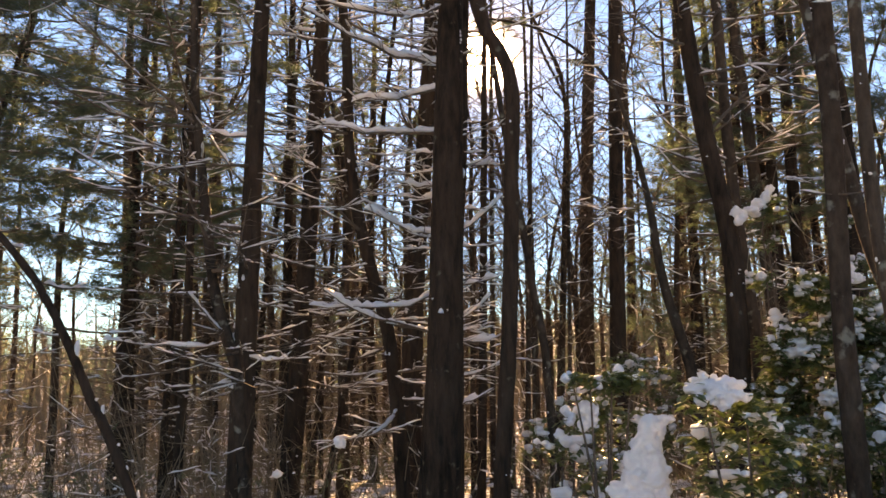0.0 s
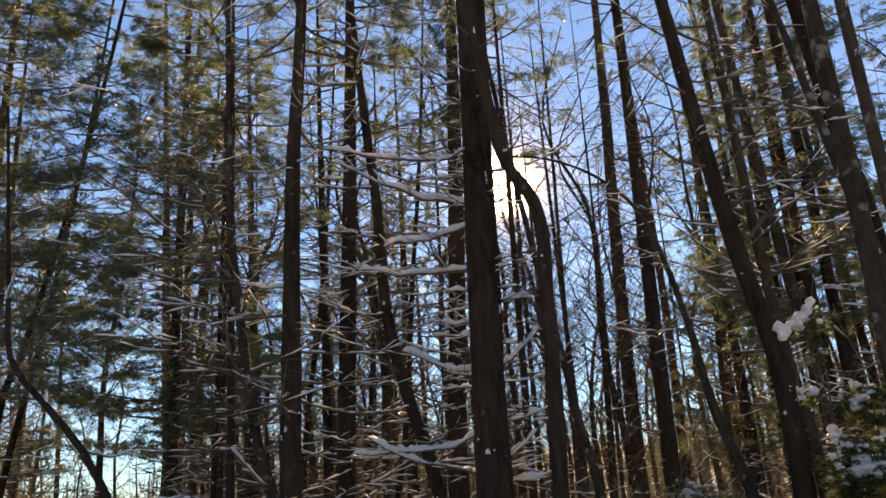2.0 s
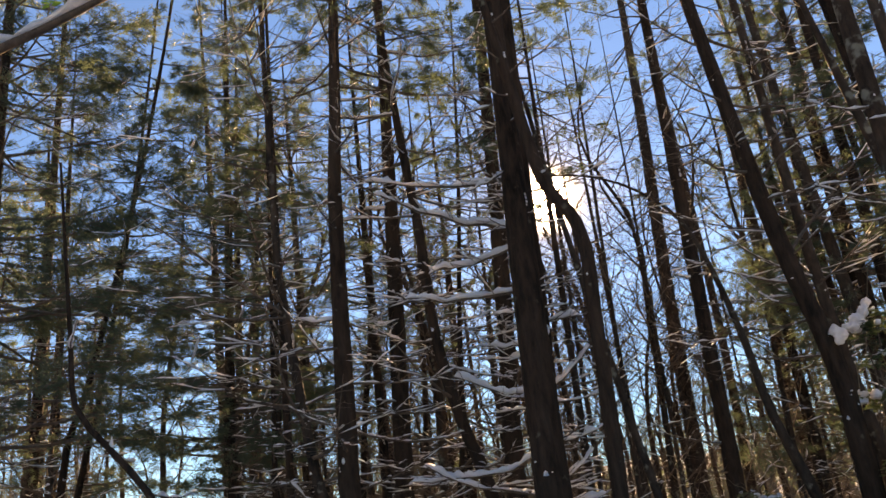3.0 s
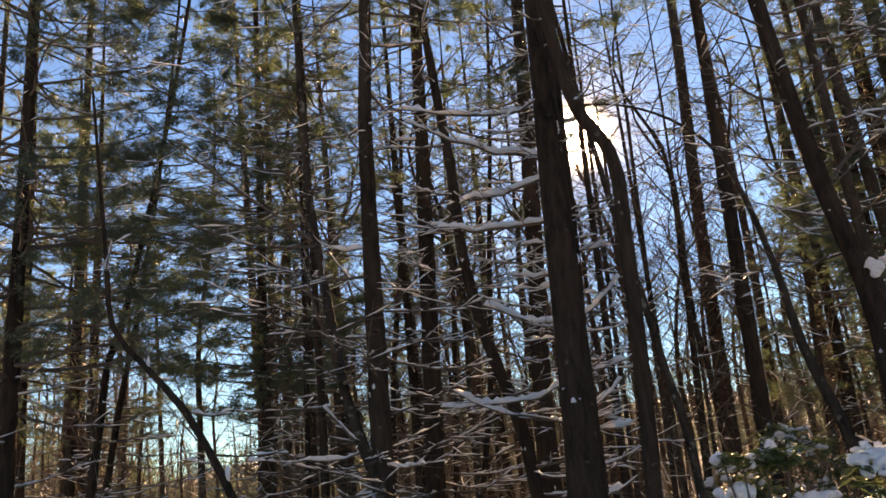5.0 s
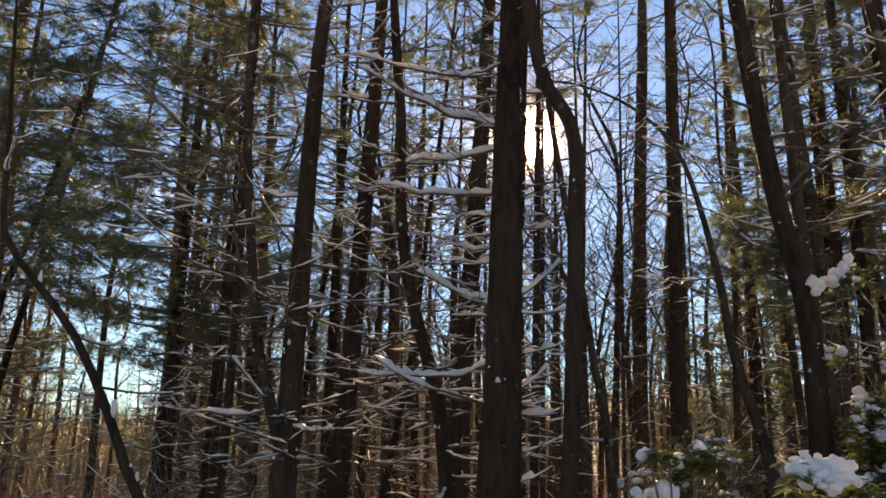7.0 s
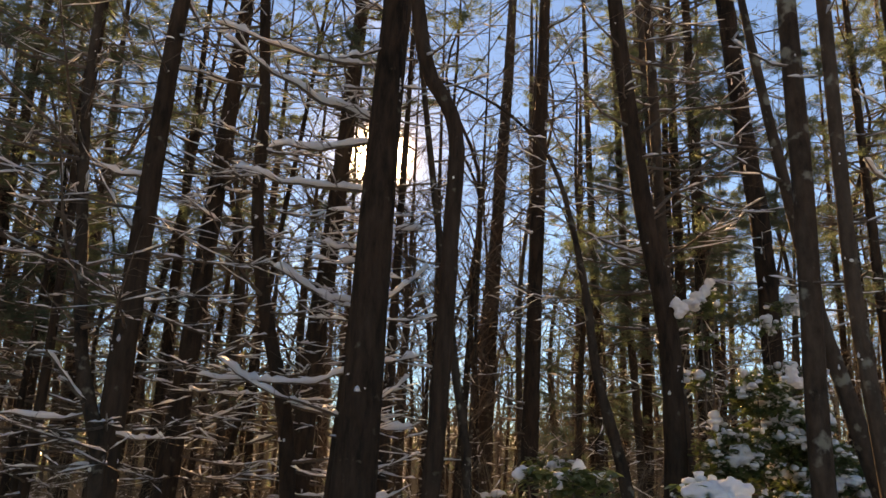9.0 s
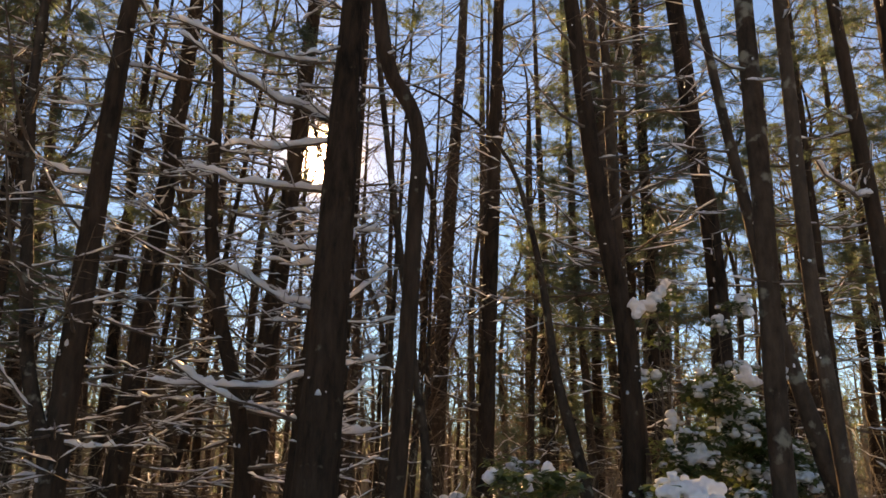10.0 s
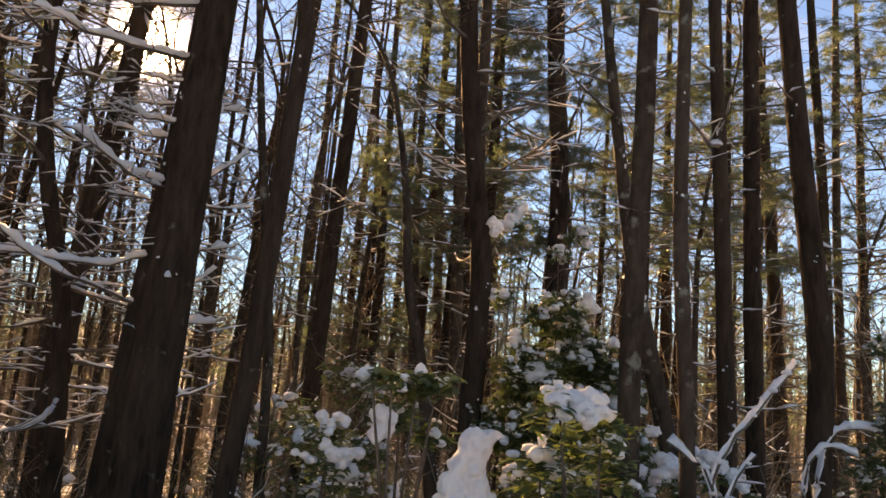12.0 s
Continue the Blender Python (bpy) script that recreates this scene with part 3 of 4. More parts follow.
for i, (y, path, r0, r1) in enumerate((
        (20, [(6.09, 1.82), (6.08, 4.46), (5.94, 8.69)], 0.106, 0.085), (16, [(6.39, 1.29), (5.90, 8.58)], 0.130, 0.106),
        (22, [(8.79, 1.30), (8.34, 7.73)], 0.137, 0.110), (18, [(6.24, 3.00), (6.05, 6.08), (5.91, 10.79)], 0.084, 0.068),
        (24, [(5.27, -0.56), (5.48, 6.52), (5.42, 12.39)], 0.150, 0.087), (15, [(15.61, 4.28), (15.54, 6.41), (15.54, 9.95)], 0.101, 0.093))):
    tree("slim_pine", SLIM, y, path, r0, r1, 17, 40 + i, bark=BARK_GREY, dead=34, dead_from=1.5, dead_to=12, dead_len=1.3, snowy=0.45, split=True, crown=8, crown_from=10, flecks=6)
for i, (y, path, r0, r1) in enumerate((
        (11, [(-6.90, 0.58), (-6.65, 2.45), (-6.51, 3.55), (-6.32, 4.04)], 0.100, 0.060), (13, [(-7.91, 0.44), (-7.50, 3.02), (-7.23, 4.34)], 0.100, 0.061),
        (11.5, [(-3.60, 0.07), (-3.54, 2.02), (-3.55, 4.16)], 0.099, 0.067), (13, [(-4.30, -0.11), (-4.27, 1.75), (-4.22, 3.69)], 0.084, 0.056),
        (14, [(-4.50, -0.23), (-4.48, 2.52), (-4.45, 4.06)], 0.100, 0.061), (15, [(-5.50, -0.35), (-5.60, 2.20), (-5.62, 4.68)], 0.071, 0.050),
        (18, [(-4.03, 1.37), (-3.85, 3.80), (-3.53, 6.08), (-3.27, 8.98)], 0.100, 0.061), (16, [(-2.21, -0.50), (-1.81, 1.68), (-1.50, 3.52), (-1.29, 5.77), (-1.05, 7.88)], 0.088, 0.059),
        (20, [(-3.16, -0.99), (-3.00, 1.08), (-2.71, 4.60)], 0.111, 0.083))):
    tree("slim_pine", SLIM, y, path, r0 * 0.72, r1 * 0.72, 14, 60 + i, dead=56, dead_from=0.6, dead_to=9.5, dead_len=1.5, snowy=0.45, split=True, crown=22, crown_from=5.5, crown_len=1.35, needle=NEEDLE_DARK, flecks=6)
tree("arching_sapling", "thin bare sapling arching over with snow along its top", 6.0, [(-2.30, 0.99), (-2.47, 1.30), (-2.63, 1.65), (-2.92, 2.16), (-3.25, 2.54), (-3.52, 2.88), (-3.58, 3.4)], 0.037, 0.018, 5.0, 70,
     bark=BARK, dead=6, dead_from=1.0, dead_to=4.5, dead_len=0.7, snowy=0.8, flecks=0, split=True, ridge=0.035)
for i, (x, y, lean, r) in enumerate(((0.95, 17, 0.01, 0.06), (1.45, 15, 0.03, 0.05), (1.95, 18, -0.01, 0.07), (2.5, 17, 0.02, 0.045), (0.2, 19, -0.02, 0.06), (1.7, 22, 0.0, 0.08), (3.4, 16, 0.01, 0.06), (-0.9, 18, 0.02, 0.06))):
    tree("bare_sapling", "tall thin leafless sapling with upswept twigs", y, [(x, 0.5), (x + lean * 3, 3.5), (x + lean * 8, 8.0)], r, r * 0.6, 12, 90 + i, bark=BARK_GREY, dead=34, dead_from=1.5, dead_to=11.5, dead_len=1.3,
         snowy=0.2, flecks=0, rise=(0.3, 1.2), sides=8)

# ---- trees with low green crowns ----
EVER = "evergreen with drooping dark green needle sprays"
tree("evergreen_tree", EVER, 9.5, [(-7.0, 0.5), (-6.9, 5.0)], 0.13, 0.09, 18, 80, dead=34, dead_len=1.8, dead_from=0.5, dead_to=8, crown=185, crown_from=3.2, crown_len=2.5, needle=NEEDLE_DARK, flecks=0, lush=54)
tree("evergreen_tree", EVER, 14.5, [(-5.6, 0.2), (-5.5, 5.0)], 0.13, 0.09, 14.5, 81, dead=44, dead_len=1.9, dead_from=0.5, dead_to=8, crown=150, crown_from=3.0, crown_len=1.8, needle=NEEDLE_DARK, flecks=0, lush=62)
tree("evergreen_tree", EVER, 17, [(-10.5, 0.0), (-10.4, 5.0)], 0.14, 0.1, 13, 82, dead=20, dead_len=1.6, dead_from=0.5, dead_to=4, crown=80, crown_from=2.5, crown_len=2.2, needle=NEEDLE_DARK, flecks=0, lush=38)
tree("evergreen_tree", EVER, 17, [(6.9, 0.0), (6.85, 8.0)], 0.13, 0.1, 17, 83, dead=24, dead_len=1.6, dead_from=2, dead_to=7, crown=140, crown_from=4.2, crown_len=2.3, needle=NEEDLE, flecks=0, lush=58)
tree("evergreen_tree", EVER, 22, [(6.6, 0.0), (6.6, 5.0)], 0.12, 0.06, 8.2, 84, dead=24, dead_len=1.6, dead_from=1, dead_to=5, crown=60, crown_from=2.2, crown_len=2.2, needle=NEEDLE, flecks=0, lush=42)
tree("evergreen_tree", EVER, 19, [(14.0, 0.0), (13.8, 8.0)], 0.16, 0.1, 18, 85, dead=24, dead_len=1.6, dead_from=2, dead_to=9, crown=90, crown_from=5.5, crown_len=2.5, needle=NEEDLE, flecks=0, lush=42)
for i, (x, y, h) in enumerate(((9.6, 14.5, 15), (12.2, 15.0, 17), (14.8, 12.8, 16))):
    tree("evergreen_tree", EVER, y, [(x, 0.0), (x - 0.1, 8.0)], 0.12, 0.08, h, 86 + i, dead=26, dead_len=1.6, dead_from=1, dead_to=7, snowy=0.6, crown=90, crown_from=4.5, crown_len=2.1, needle=NEEDLE, flecks=0, lush=46)

# ---- the wood beyond, and unseen pines added beside and behind the camera ----


def far_pine(seed, height, crown_from, crown, dead, needle):
    return tree("background_pine", "distant pine trunk among bare winter woods", 0.0, [(0.0, 0.5), (0.05 * (seed % 3), 5.0), (0.0, 10.0)], 0.13, 0.09, height, seed,
                dead=dead, dead_from=0.8, dead_to=crown_from + 2, dead_len=1.7, snowy=0.4, crown=crown, crown_from=crown_from, crown_len=2.2, needle=needle, flecks=0, sides=7, twig_count=4, group="background woods", thick=0.05, coarse=True, lush=14)


def far_bare(seed, height):
    """A bare hardwood: limbs that fork twice into fine twigs."""
    rng = np.random.default_rng(seed)
    top = new("bare_tree")
    tagged(top, "leafless hardwood tree with fine upswept twigs", "tree", "background woods")
    wood = Soup()
    s = Soup()
    line = smooth_path([(rng.normal(0, 0.012 * k * k), rng.normal(0, 0.012 * k * k), height * k / 6 - 0.2) for k in range(7)], 0.5)
    tube(s, line, np.linspace(0.10, 0.012, len(line)), 7)
    s.part("trunk", BARK_GREY, top)
    for _ in range(23):
        z = rng.uniform(0.25, 0.97) * height
        p = at_height(line, z)
        ln = rng.uniform(0.8, 2.4) * (1.2 - z / height * 0.6)
        P = limb_path(p, rng.uniform(0, 6.28), rng.uniform(0.4, 1.3), ln, rng, k=6, sag=0.0, up=0.2, wild=0.05)
        tube(wood, P, np.linspace(0.022, 0.004, 6), 3)
        for _ in range(6):
            i = rng.integers(1, 6)
            Q = limb_path(P[i], rng.uniform(0, 6.28), rng.uniform(0.2, 1.2), ln * rng.uniform(0.25, 0.55), rng, k=3, sag=0, up=0.1, wild=0.06)
            tube(wood, Q, np.linspace(0.008, 0.002, 3), 3)
            blades(wood, Q[1:], Q[1:] - Q[:-1], rng, ln * 0.28, 0.007, 3, 0.16)
    tagged(wood.part("branchwork", TWIG, top), kind="stuff")
    return top


def bare_shrub(seed, height):
    """Many thin leafless stems from one foot, forked into a haze of twigs."""
    rng = np.random.default_rng(seed)
    top = new("bare_shrub")
    tagged(top, "leafless brown shrub with tangled thin stems", "shrub", "undergrowth shrubs")
    wood, snow = Soup(), Soup()
    for _ in range(10):
        ln = height * rng.uniform(0.5, 1.0)
        P = limb_path((rng.normal(0, 0.15), rng.normal(0, 0.15), 0), rng.uniform(0, 6.28), rng.uniform(1.2, 4), ln * 0.4, rng, k=5, sag=0, up=-0.3, wild=0.06)
        tube(wood, P, np.linspace(0.014, 0.004, 5), 3)
        for _ in range(9):
            i = rng.integers(1, 5)
            Q = limb_path(P[i], rng.uniform(0, 6.28), rng.uniform(-0.1, 1.0), rng.uniform(0.3, 0.9), rng, k=5, sag=0.1, wild=0.13)
            tube(wood, Q, np.linspace(0.007, 0.002, 5), 3)
            if rng.random() < 0.18:
                snow_strip(snow, Q, np.full(5, 0.006), rng, 0.024, 0.7, 4, 9)
            blades(wood, Q[1:], Q[1:] - Q[:-1], rng, 0.22, 0.007, 2, 0.09)
    tagged(wood.part("branchwork", BRUSH, top), kind="stuff")
    tagged(snow.part("snow", SNOW, top), kind="stuff")
    return top


def plant_shrubs():
    rng = np.random.default_rng(17)
    kinds = [bare_shrub(301, 2.2), bare_shrub(302, 3.2), bare_shrub(303, 4.2)]
    for i in range(155):
        az = rng.uniform(-0.68, 0.9)
        r = math.sqrt(rng.uniform(12 ** 2, 38 ** 2))
        x, y = r * math.sin(az), r * math.cos(az)
        m = pose(x, y, float(land(x, y)) - 0.05, 0, 0, rng.uniform(0, 360)) @ Matrix.Scale(rng.uniform(0.7, 1.3), 4)
        if i < 3:
            kinds[i].matrix_basis = m
        else:
            copy_thing(kinds[i % 3], m)
    # lower ones that stand nearer, between the trunks
    for i in range(22):
        az = rng.uniform(-0.6, 0.62)
        r = math.sqrt(rng.uniform(9.2 ** 2, 14 ** 2))
        x, y = r * math.sin(az), r * math.cos(az)
        copy_thing(kinds[i % 3], pose(x, y, float(land(x, y)) - 0.05, 0, 0, rng.uniform(0, 360)) @ Matrix.Scale(rng.uniform(0.4, 0.72), 4))


plant_shrubs()


def far_woods():
    """The closed wall of the wood, past where single trees can be told."""
    rng = np.random.default_rng(23)
    s, leaf = Soup(), Soup()
    for _ in range(1350):
        az = rng.uniform(-0.9, 1.1)
        r = math.sqrt(rng.uniform(44 ** 2, 120 ** 2))
        x, y = r * math.sin(az), r * math.cos(az)
        g, h = float(land(x, y)), rng.uniform(6, 15)
        if abs(az - 0.05) < 0.06:
            h = min(h, 9)
        if -0.5 < az < -0.36:
            h *= 0.6
        tube(s, [(x, y, g - 0.3), (x + rng.normal(0, 0.3), y, g + h * 0.5), (x + rng.normal(0, 0.5), y, g + h)], (rng.uniform(0.08, 0.22), 0.1, 0.03), 5)
        m = 34
        C = np.stack((np.full(m, x), np.full(m, y), g + rng.uniform(0.01, 0.95, m) ** 1.3 * h), -1)
        blades(s, C, np.tile((0, 0, 0.5), (m, 1)), rng, 1.7, 0.05, 1, 0.8)
        C = C + rng.normal(0, 0.6, (m, 3))
        blades(s, C, np.tile((0, 0, 0.3), (m, 1)), rng, 0.9, 0.03, 3, 0.8)
        if rng.random() < 0.3:
            n = 60
            C = np.stack((x + rng.normal(0, 1.0, n), y + rng.normal(0, 1.0, n), g + rng.uniform(0.3, 1.0, n) * h), -1)
            blades(leaf, C, np.tile((0, 0, -0.2), (n, 1)), rng, 0.45, 0.09, 6)
    top = new("far_woods")
    tagged(top, "distant brown wall of bare woods with some evergreens", "woods", kind="stuff")
    tagged(s.part("trunks_and_twigs", BRUSH, top), kind="stuff")
    tagged(leaf.part("needles", NEEDLE, top, smooth=False), kind="stuff")


far_woods()


PATTERNS = [far_pine(101, 17, 8.5, 22, 44, NEEDLE), far_pine(102, 15, 6.0, 34, 40, NEEDLE_DARK), far_pine(103, 18, 10.5, 16, 56, NEEDLE),
            far_pine(104, 12, 3.5, 46, 24, NEEDLE), far_bare(105, 13), far_bare(106, 10), far_bare(107, 15)]
WEIGHTS = (0.16, 0.12, 0.17, 0.1, 0.15, 0.15, 0.15)


def plant_woods():
    rng = np.random.default_rng(7)
    used = [False] * len(PATTERNS)
    spots = []
    while len(spots) < 229:
        # the last 24 stand out of view, added to block skylight on the trunks
        az = rng.uniform(-0.75, 0.95) if len(spots) < 205 else rng.uniform(0.95, 5.5)
        r = math.sqrt(rng.uniform(17 ** 2, 46 ** 2)) if len(spots) < 205 else math.sqrt(rng.uniform(9 ** 2, 26 ** 2))
        x, y = r * math.sin(az), r * math.cos(az)
        if any((x - a) ** 2 + (y - b) ** 2 < 1.2 for a, b in spots):
            continue
        open_to_sun = -1.6 < x - 0.05 * y < 3.4 and y > 0
        # a clearing lets the low sky through
        if -0.49 < az < -0.37 and rng.random() < 0.85:
            continue
        if r > 27 and rng.random() < 0.45 and len(spots) < 205:
            continue
        spots.append((x, y))
        k = int(rng.choice(len(PATTERNS), p=WEIGHTS))
        if len(spots) > 206:
            k = k % 4
        elif open_to_sun or 0.13 < az < 0.27:
            k = 4 + k % 3
        elif r > 27:
            k = 4 + k % 3 if rng.random() < 0.6 else k
        m = pose(x, y, float(land(x, y)) - 0.1, rng.normal(0, 1.5), rng.normal(0, 1.5), rng.uniform(0, 360)) @ Matrix.Scale(rng.uniform(0.8, 1.25), 4)
        if used[k]:
            copy_thing(PATTERNS[k], m)
        else:
            PATTERNS[k].matrix_basis, used[k] = m, True


plant_woods()


def plant_twiggy_pines():
    """Slim pines in the middle distance, their dead branches in level tiers from foot to crown."""
    rng = np.random.default_rng(47)
    kinds = [far_pine(108, 15, 8.0, 22, 100, NEEDLE), far_pine(109, 13, 6.5, 26, 90, NEEDLE_DARK), far_pine(110, 17, 9.0, 20, 120, NEEDLE)]
    for i in range(10):
        az = rng.uniform(-0.34, -0.06) if i % 3 else rng.uniform(0.2, 0.75)
        r = math.sqrt(rng.uniform(18 ** 2, 32 ** 2))
        x, y = r * math.sin(az), r * math.cos(az)
        m = pose(x, y, float(land(x, y)) - 0.1, rng.normal(0, 1.5), rng.normal(0, 1.5), rng.uniform(0, 360)) @ Matrix.Diagonal((*([rng.uniform(0.5, 0.65)] * 2), rng.uniform(0.85, 1.2), 1))
        if i < 3:
            kinds[i].matrix_basis = m
        else:
            copy_thing(kinds[i % 3], m)


plant_twiggy_pines()


def plant_bare_stand():
    """Slim bare hardwoods that stand close together on the way to the sun."""
    rng = np.random.default_rng(31)
    for i in range(22):
        az, r = rng.uniform(-0.3, 0.14), rng.uniform(17, 33)
        x, y = r * math.sin(az), r * math.cos(az)
        copy_thing(PATTERNS[4 + i % 3], pose(x, y, float(land(x, y)) - 0.1, rng.normal(0, 1.5), rng.normal(0, 1.5), rng.uniform(0, 360)) @ Matrix.Scale(rng.uniform(0.75, 1.15), 4))


plant_bare_stand()

# ---- brush under the trees ----


def brush():
    rng = np.random.default_rng(9)
    wood, snow, leaf = Soup(), Soup(), Soup()
    for _ in range(850):
        az = rng.uniform(-0.62, 0.85)
        r = math.sqrt(rng.uniform(8.5 ** 2, 34 ** 2))
        x, y = r * math.sin(az), r * math.cos(az)
        g = float(land(x, y))
        for _ in range(3):
            P = limb_path((x, y, g), rng.uniform(0, 6.28), rng.uniform(0.6, 3.5), rng.uniform(0.3, 0.9), rng, k=5, sag=0, up=-0.2, wild=0.08)
            tube(wood, P, np.linspace(0.009, 0.003, 5), 3)
            twigs_on(wood, snow, P, np.full(5, 0.006), rng, 2, 0.5, snowy=0.25)
        if rng.random() < 0.3:
            C = np.array((x, y, g + 0.6)) + rng.normal(0, 0.3, (14, 3))
            blades(leaf, C, np.tile((0, 0, 0.3), (14, 1)), rng, 0.12, 0.02, 6)
        if rng.random() < 0.5:
            lump(snow, (x, y, g + rng.uniform(0.1, 0.5)), (rng.uniform(0.08, 0.25), rng.uniform(0.08, 0.2), rng.uniform(0.05, 0.12)), rng, 1)
        for _ in range(3):
            w = 0.012 * math.exp(abs(rng.normal(0, 0.6)))
            lump(snow, (x + rng.normal(0, 0.35), y + rng.normal(0, 0.35), g + rng.uniform(0.05, 1.25)), (w * rng.uniform(0.8, 1.6), w, w * rng.uniform(0.6, 1.1)), rng, 1, 0.35)
    top = new("undergrowth")
    tagged(top, "tangled dry brush and fallen twigs dusted with snow", "undergrowth", kind="stuff")
    tagged(wood.part("branchwork", BRUSH, top), kind="stuff")
    tagged(snow.part("snow", SNOW, top), kind="stuff")
    tagged(leaf.part("leaves", NEEDLE, top, smooth=False), kind="stuff")


brush()

# ---- laurel bushes under snow ----


def leaf_cloud(soup, C, rng, length=0.08, width=0.042):
    """Pointed oval leaves, whorled and drooping, one whorl at each centre."""
    for c in C:
        for k in range(rng.integers(5, 9)):
            a = rng.uniform(0, 6.28)
            d = np.array((math.cos(a), math.sin(a), rng.uniform(-0.7, 0.45)))
            d /= np.linalg.norm(d)
            s = np.cross(d, (0, 0, 1.0))
            s /= np.linalg.norm(s)
            n = np.cross(s, d)
            l, w = length * rng.uniform(0.7, 1.2), width * rng.uniform(0.8, 1.2)
            p = c + rng.normal(0, 0.012, 3)
            soup.add([p, p + d * l * 0.35 + s * w * 0.5 + n * 0.004, p + d * l * 0.75 + s * w * 0.36, p + d * l - n * l * 0.08,
                      p + d * l * 0.75 - s * w * 0.36, p + d * l * 0.35 - s * w * 0.5 + n * 0.004, p + d * l * 0.5 - n * 0.005],
                     t=[(0, 1, 6), (1, 2, 6), (2, 3, 6), (3, 4, 6), (4, 5, 6), (5, 0, 6)])


def laurel(label, x, y, clumps, seed, snow_share=0.5, leaf_count=60):
    """A bush: stems from one foot to each clump (dx, dy, z, radius), leaves in the clump, snow on top of it."""
    rng = np.random.default_rng(seed)
    g = float(land(x, y))
    top = new("laurel_bush")
    top.location = (x, y, g)
    tagged(top, label, "bush")
    leaf, snow = Soup(), Soup()
    for dx, dy, z, r in clumps:
        tip = np.array((dx, dy, z - g))
        mid = tip * np.array((0.6, 0.6, 0.45)) + rng.normal(0, 0.05, 3)
        P = smooth_path([(0, 0, -0.05), mid, tip], 0.15)
        stem = Soup()
        tube(stem, P, np.linspace(0.018, 0.006, len(P)), 5)
        twigs_on(stem, None, P, np.full(len(P), 0.008), rng, 6, r * 1.6)
        stem.part("stem", TWIG, top)
        m = int(leaf_count * (r / 0.25) ** 2)
        D = rng.normal(0, 1, (m, 3))
        D /= np.linalg.norm(D, axis=1, keepdims=True)
        C = tip + D * r * rng.uniform(0.45, 1.05, (m, 1)) * np.array((1, 1, 0.8))
        leaf_cloud(leaf, C, rng)
        # ragged flakes of snow that the whorls catch on their upper side
        for c in C[(C[:, 2] > tip[2] - r * 0.35) & (rng.random(m) < snow_share * 0.6)]:
            big = min(0.055, 0.015 * math.exp(abs(rng.normal(0, 0.8))))
            for _ in range(rng.integers(1, 5)):
                sz = big * rng.uniform(0.5, 1.1)
                lump(snow, c + rng.normal(0, big * 0.8, 3) * np.array((1, 1, 0.7)) + np.array((0, 0, 0.02)), (sz * rng.uniform(0.7, 1.4), sz * rng.uniform(0.7, 1.3), sz * rng.uniform(0.6, 1.1)), rng, 2 if big > 0.03 else 1, 0.36, 0.9)
    tagged(leaf.part("leaves", LEAF, top, "leathery green oval leaves"), kind="stuff")
    tagged(snow.part("snow", SNOW, top, "soft clumps of fresh snow"), kind="stuff")
    return top


def snow_heap(label, lumps, seed):
    rng = np.random.default_rng(seed)
    s = Soup()
    for x, y, z, a, b, c in lumps:
        lump(s, (x, y, z), (a, b, c), rng, 3, 0.2, 0.95)
        for _ in range(7):
            d = np.array(rng.normal(0, 1, 3))
            d /= np.linalg.norm(d)
            f = rng.uniform(0.2, 0.5)
            lump(s, np.array((x, y, z)) + d * np.array((a, b, c)) * 0.95, (a * f, b * f, c * f * 0.8), rng, 2, 0.35, 0.9)
    ob = s.part("snow_clump", SNOW)
    # melt the lumps into one uneven mass
    blend = ob.modifiers.new("blend", "REMESH")
    blend.mode, blend.voxel_size, blend.use_smooth_shade = "VOXEL", 0.009, True
    soften = ob.modifiers.new("soften", "SMOOTH")
    soften.factor, soften.iterations = 0.5, 9
    grain = bpy.data.textures.new("snow_relief", "CLOUDS")
    grain.noise_scale = 0.035
    uneven = ob.modifiers.new("uneven", "DISPLACE")
    uneven.texture, uneven.strength, uneven.mid_level = grain, 0.028, 0.5
    return tagged(ob, label, "snow")


laurel("laurel bush with glossy green leaves under heavy fresh snow", 1.7, 5.3, [(-0.2, -0.3, 1.3, 0.16), (0.05, -0.28, 1.22, 0.2), (-0.1, 0.0, 1.0, 0.2), (0.2, -0.1, 0.98, 0.2), (0.0, -0.2, 0.75, 0.25)], 201, 0.6, 45)
laurel("low laurel sprigs with pale green leaves and snow", 1.1, 6.0, [(-0.22, -0.1, 1.44, 0.09), (-0.1, -0.1, 1.42, 0.1), (0.05, -0.1, 1.42, 0.13), (0.2, -0.05, 1.45, 0.12), (0.05, 0.1, 1.25, 0.14), (0.25, 0.1, 1.15, 0.14)], 202, 0.5)
laurel("tall laurel thicket with dark leaves and snow clumps", 4.1, 8.9, [(-0.2, -0.1, 2.3, 0.3), (0.2, 0.1, 2.0, 0.4), (-0.4, 0.0, 1.7, 0.4), (0.5, 0.0, 1.6, 0.45), (-0.6, 0.1, 1.2, 0.4), (0.1, -0.2, 1.1, 0.5), (0.8, 0.1, 1.0, 0.45), (-0.2, 0.0, 0.6, 0.5), (0.7, 0.2, 0.4, 0.5)], 203, 0.6, 110)
laurel("laurel shoots with snow clumps against a pine trunk", 3.5, 9.3, [(0.05, -0.1, 3.2, 0.13), (0.2, -0.1, 3.35, 0.14), (0.1, -0.1, 2.9, 0.14), (0.0, 0.0, 2.5, 0.18)], 204, 0.9, 40)
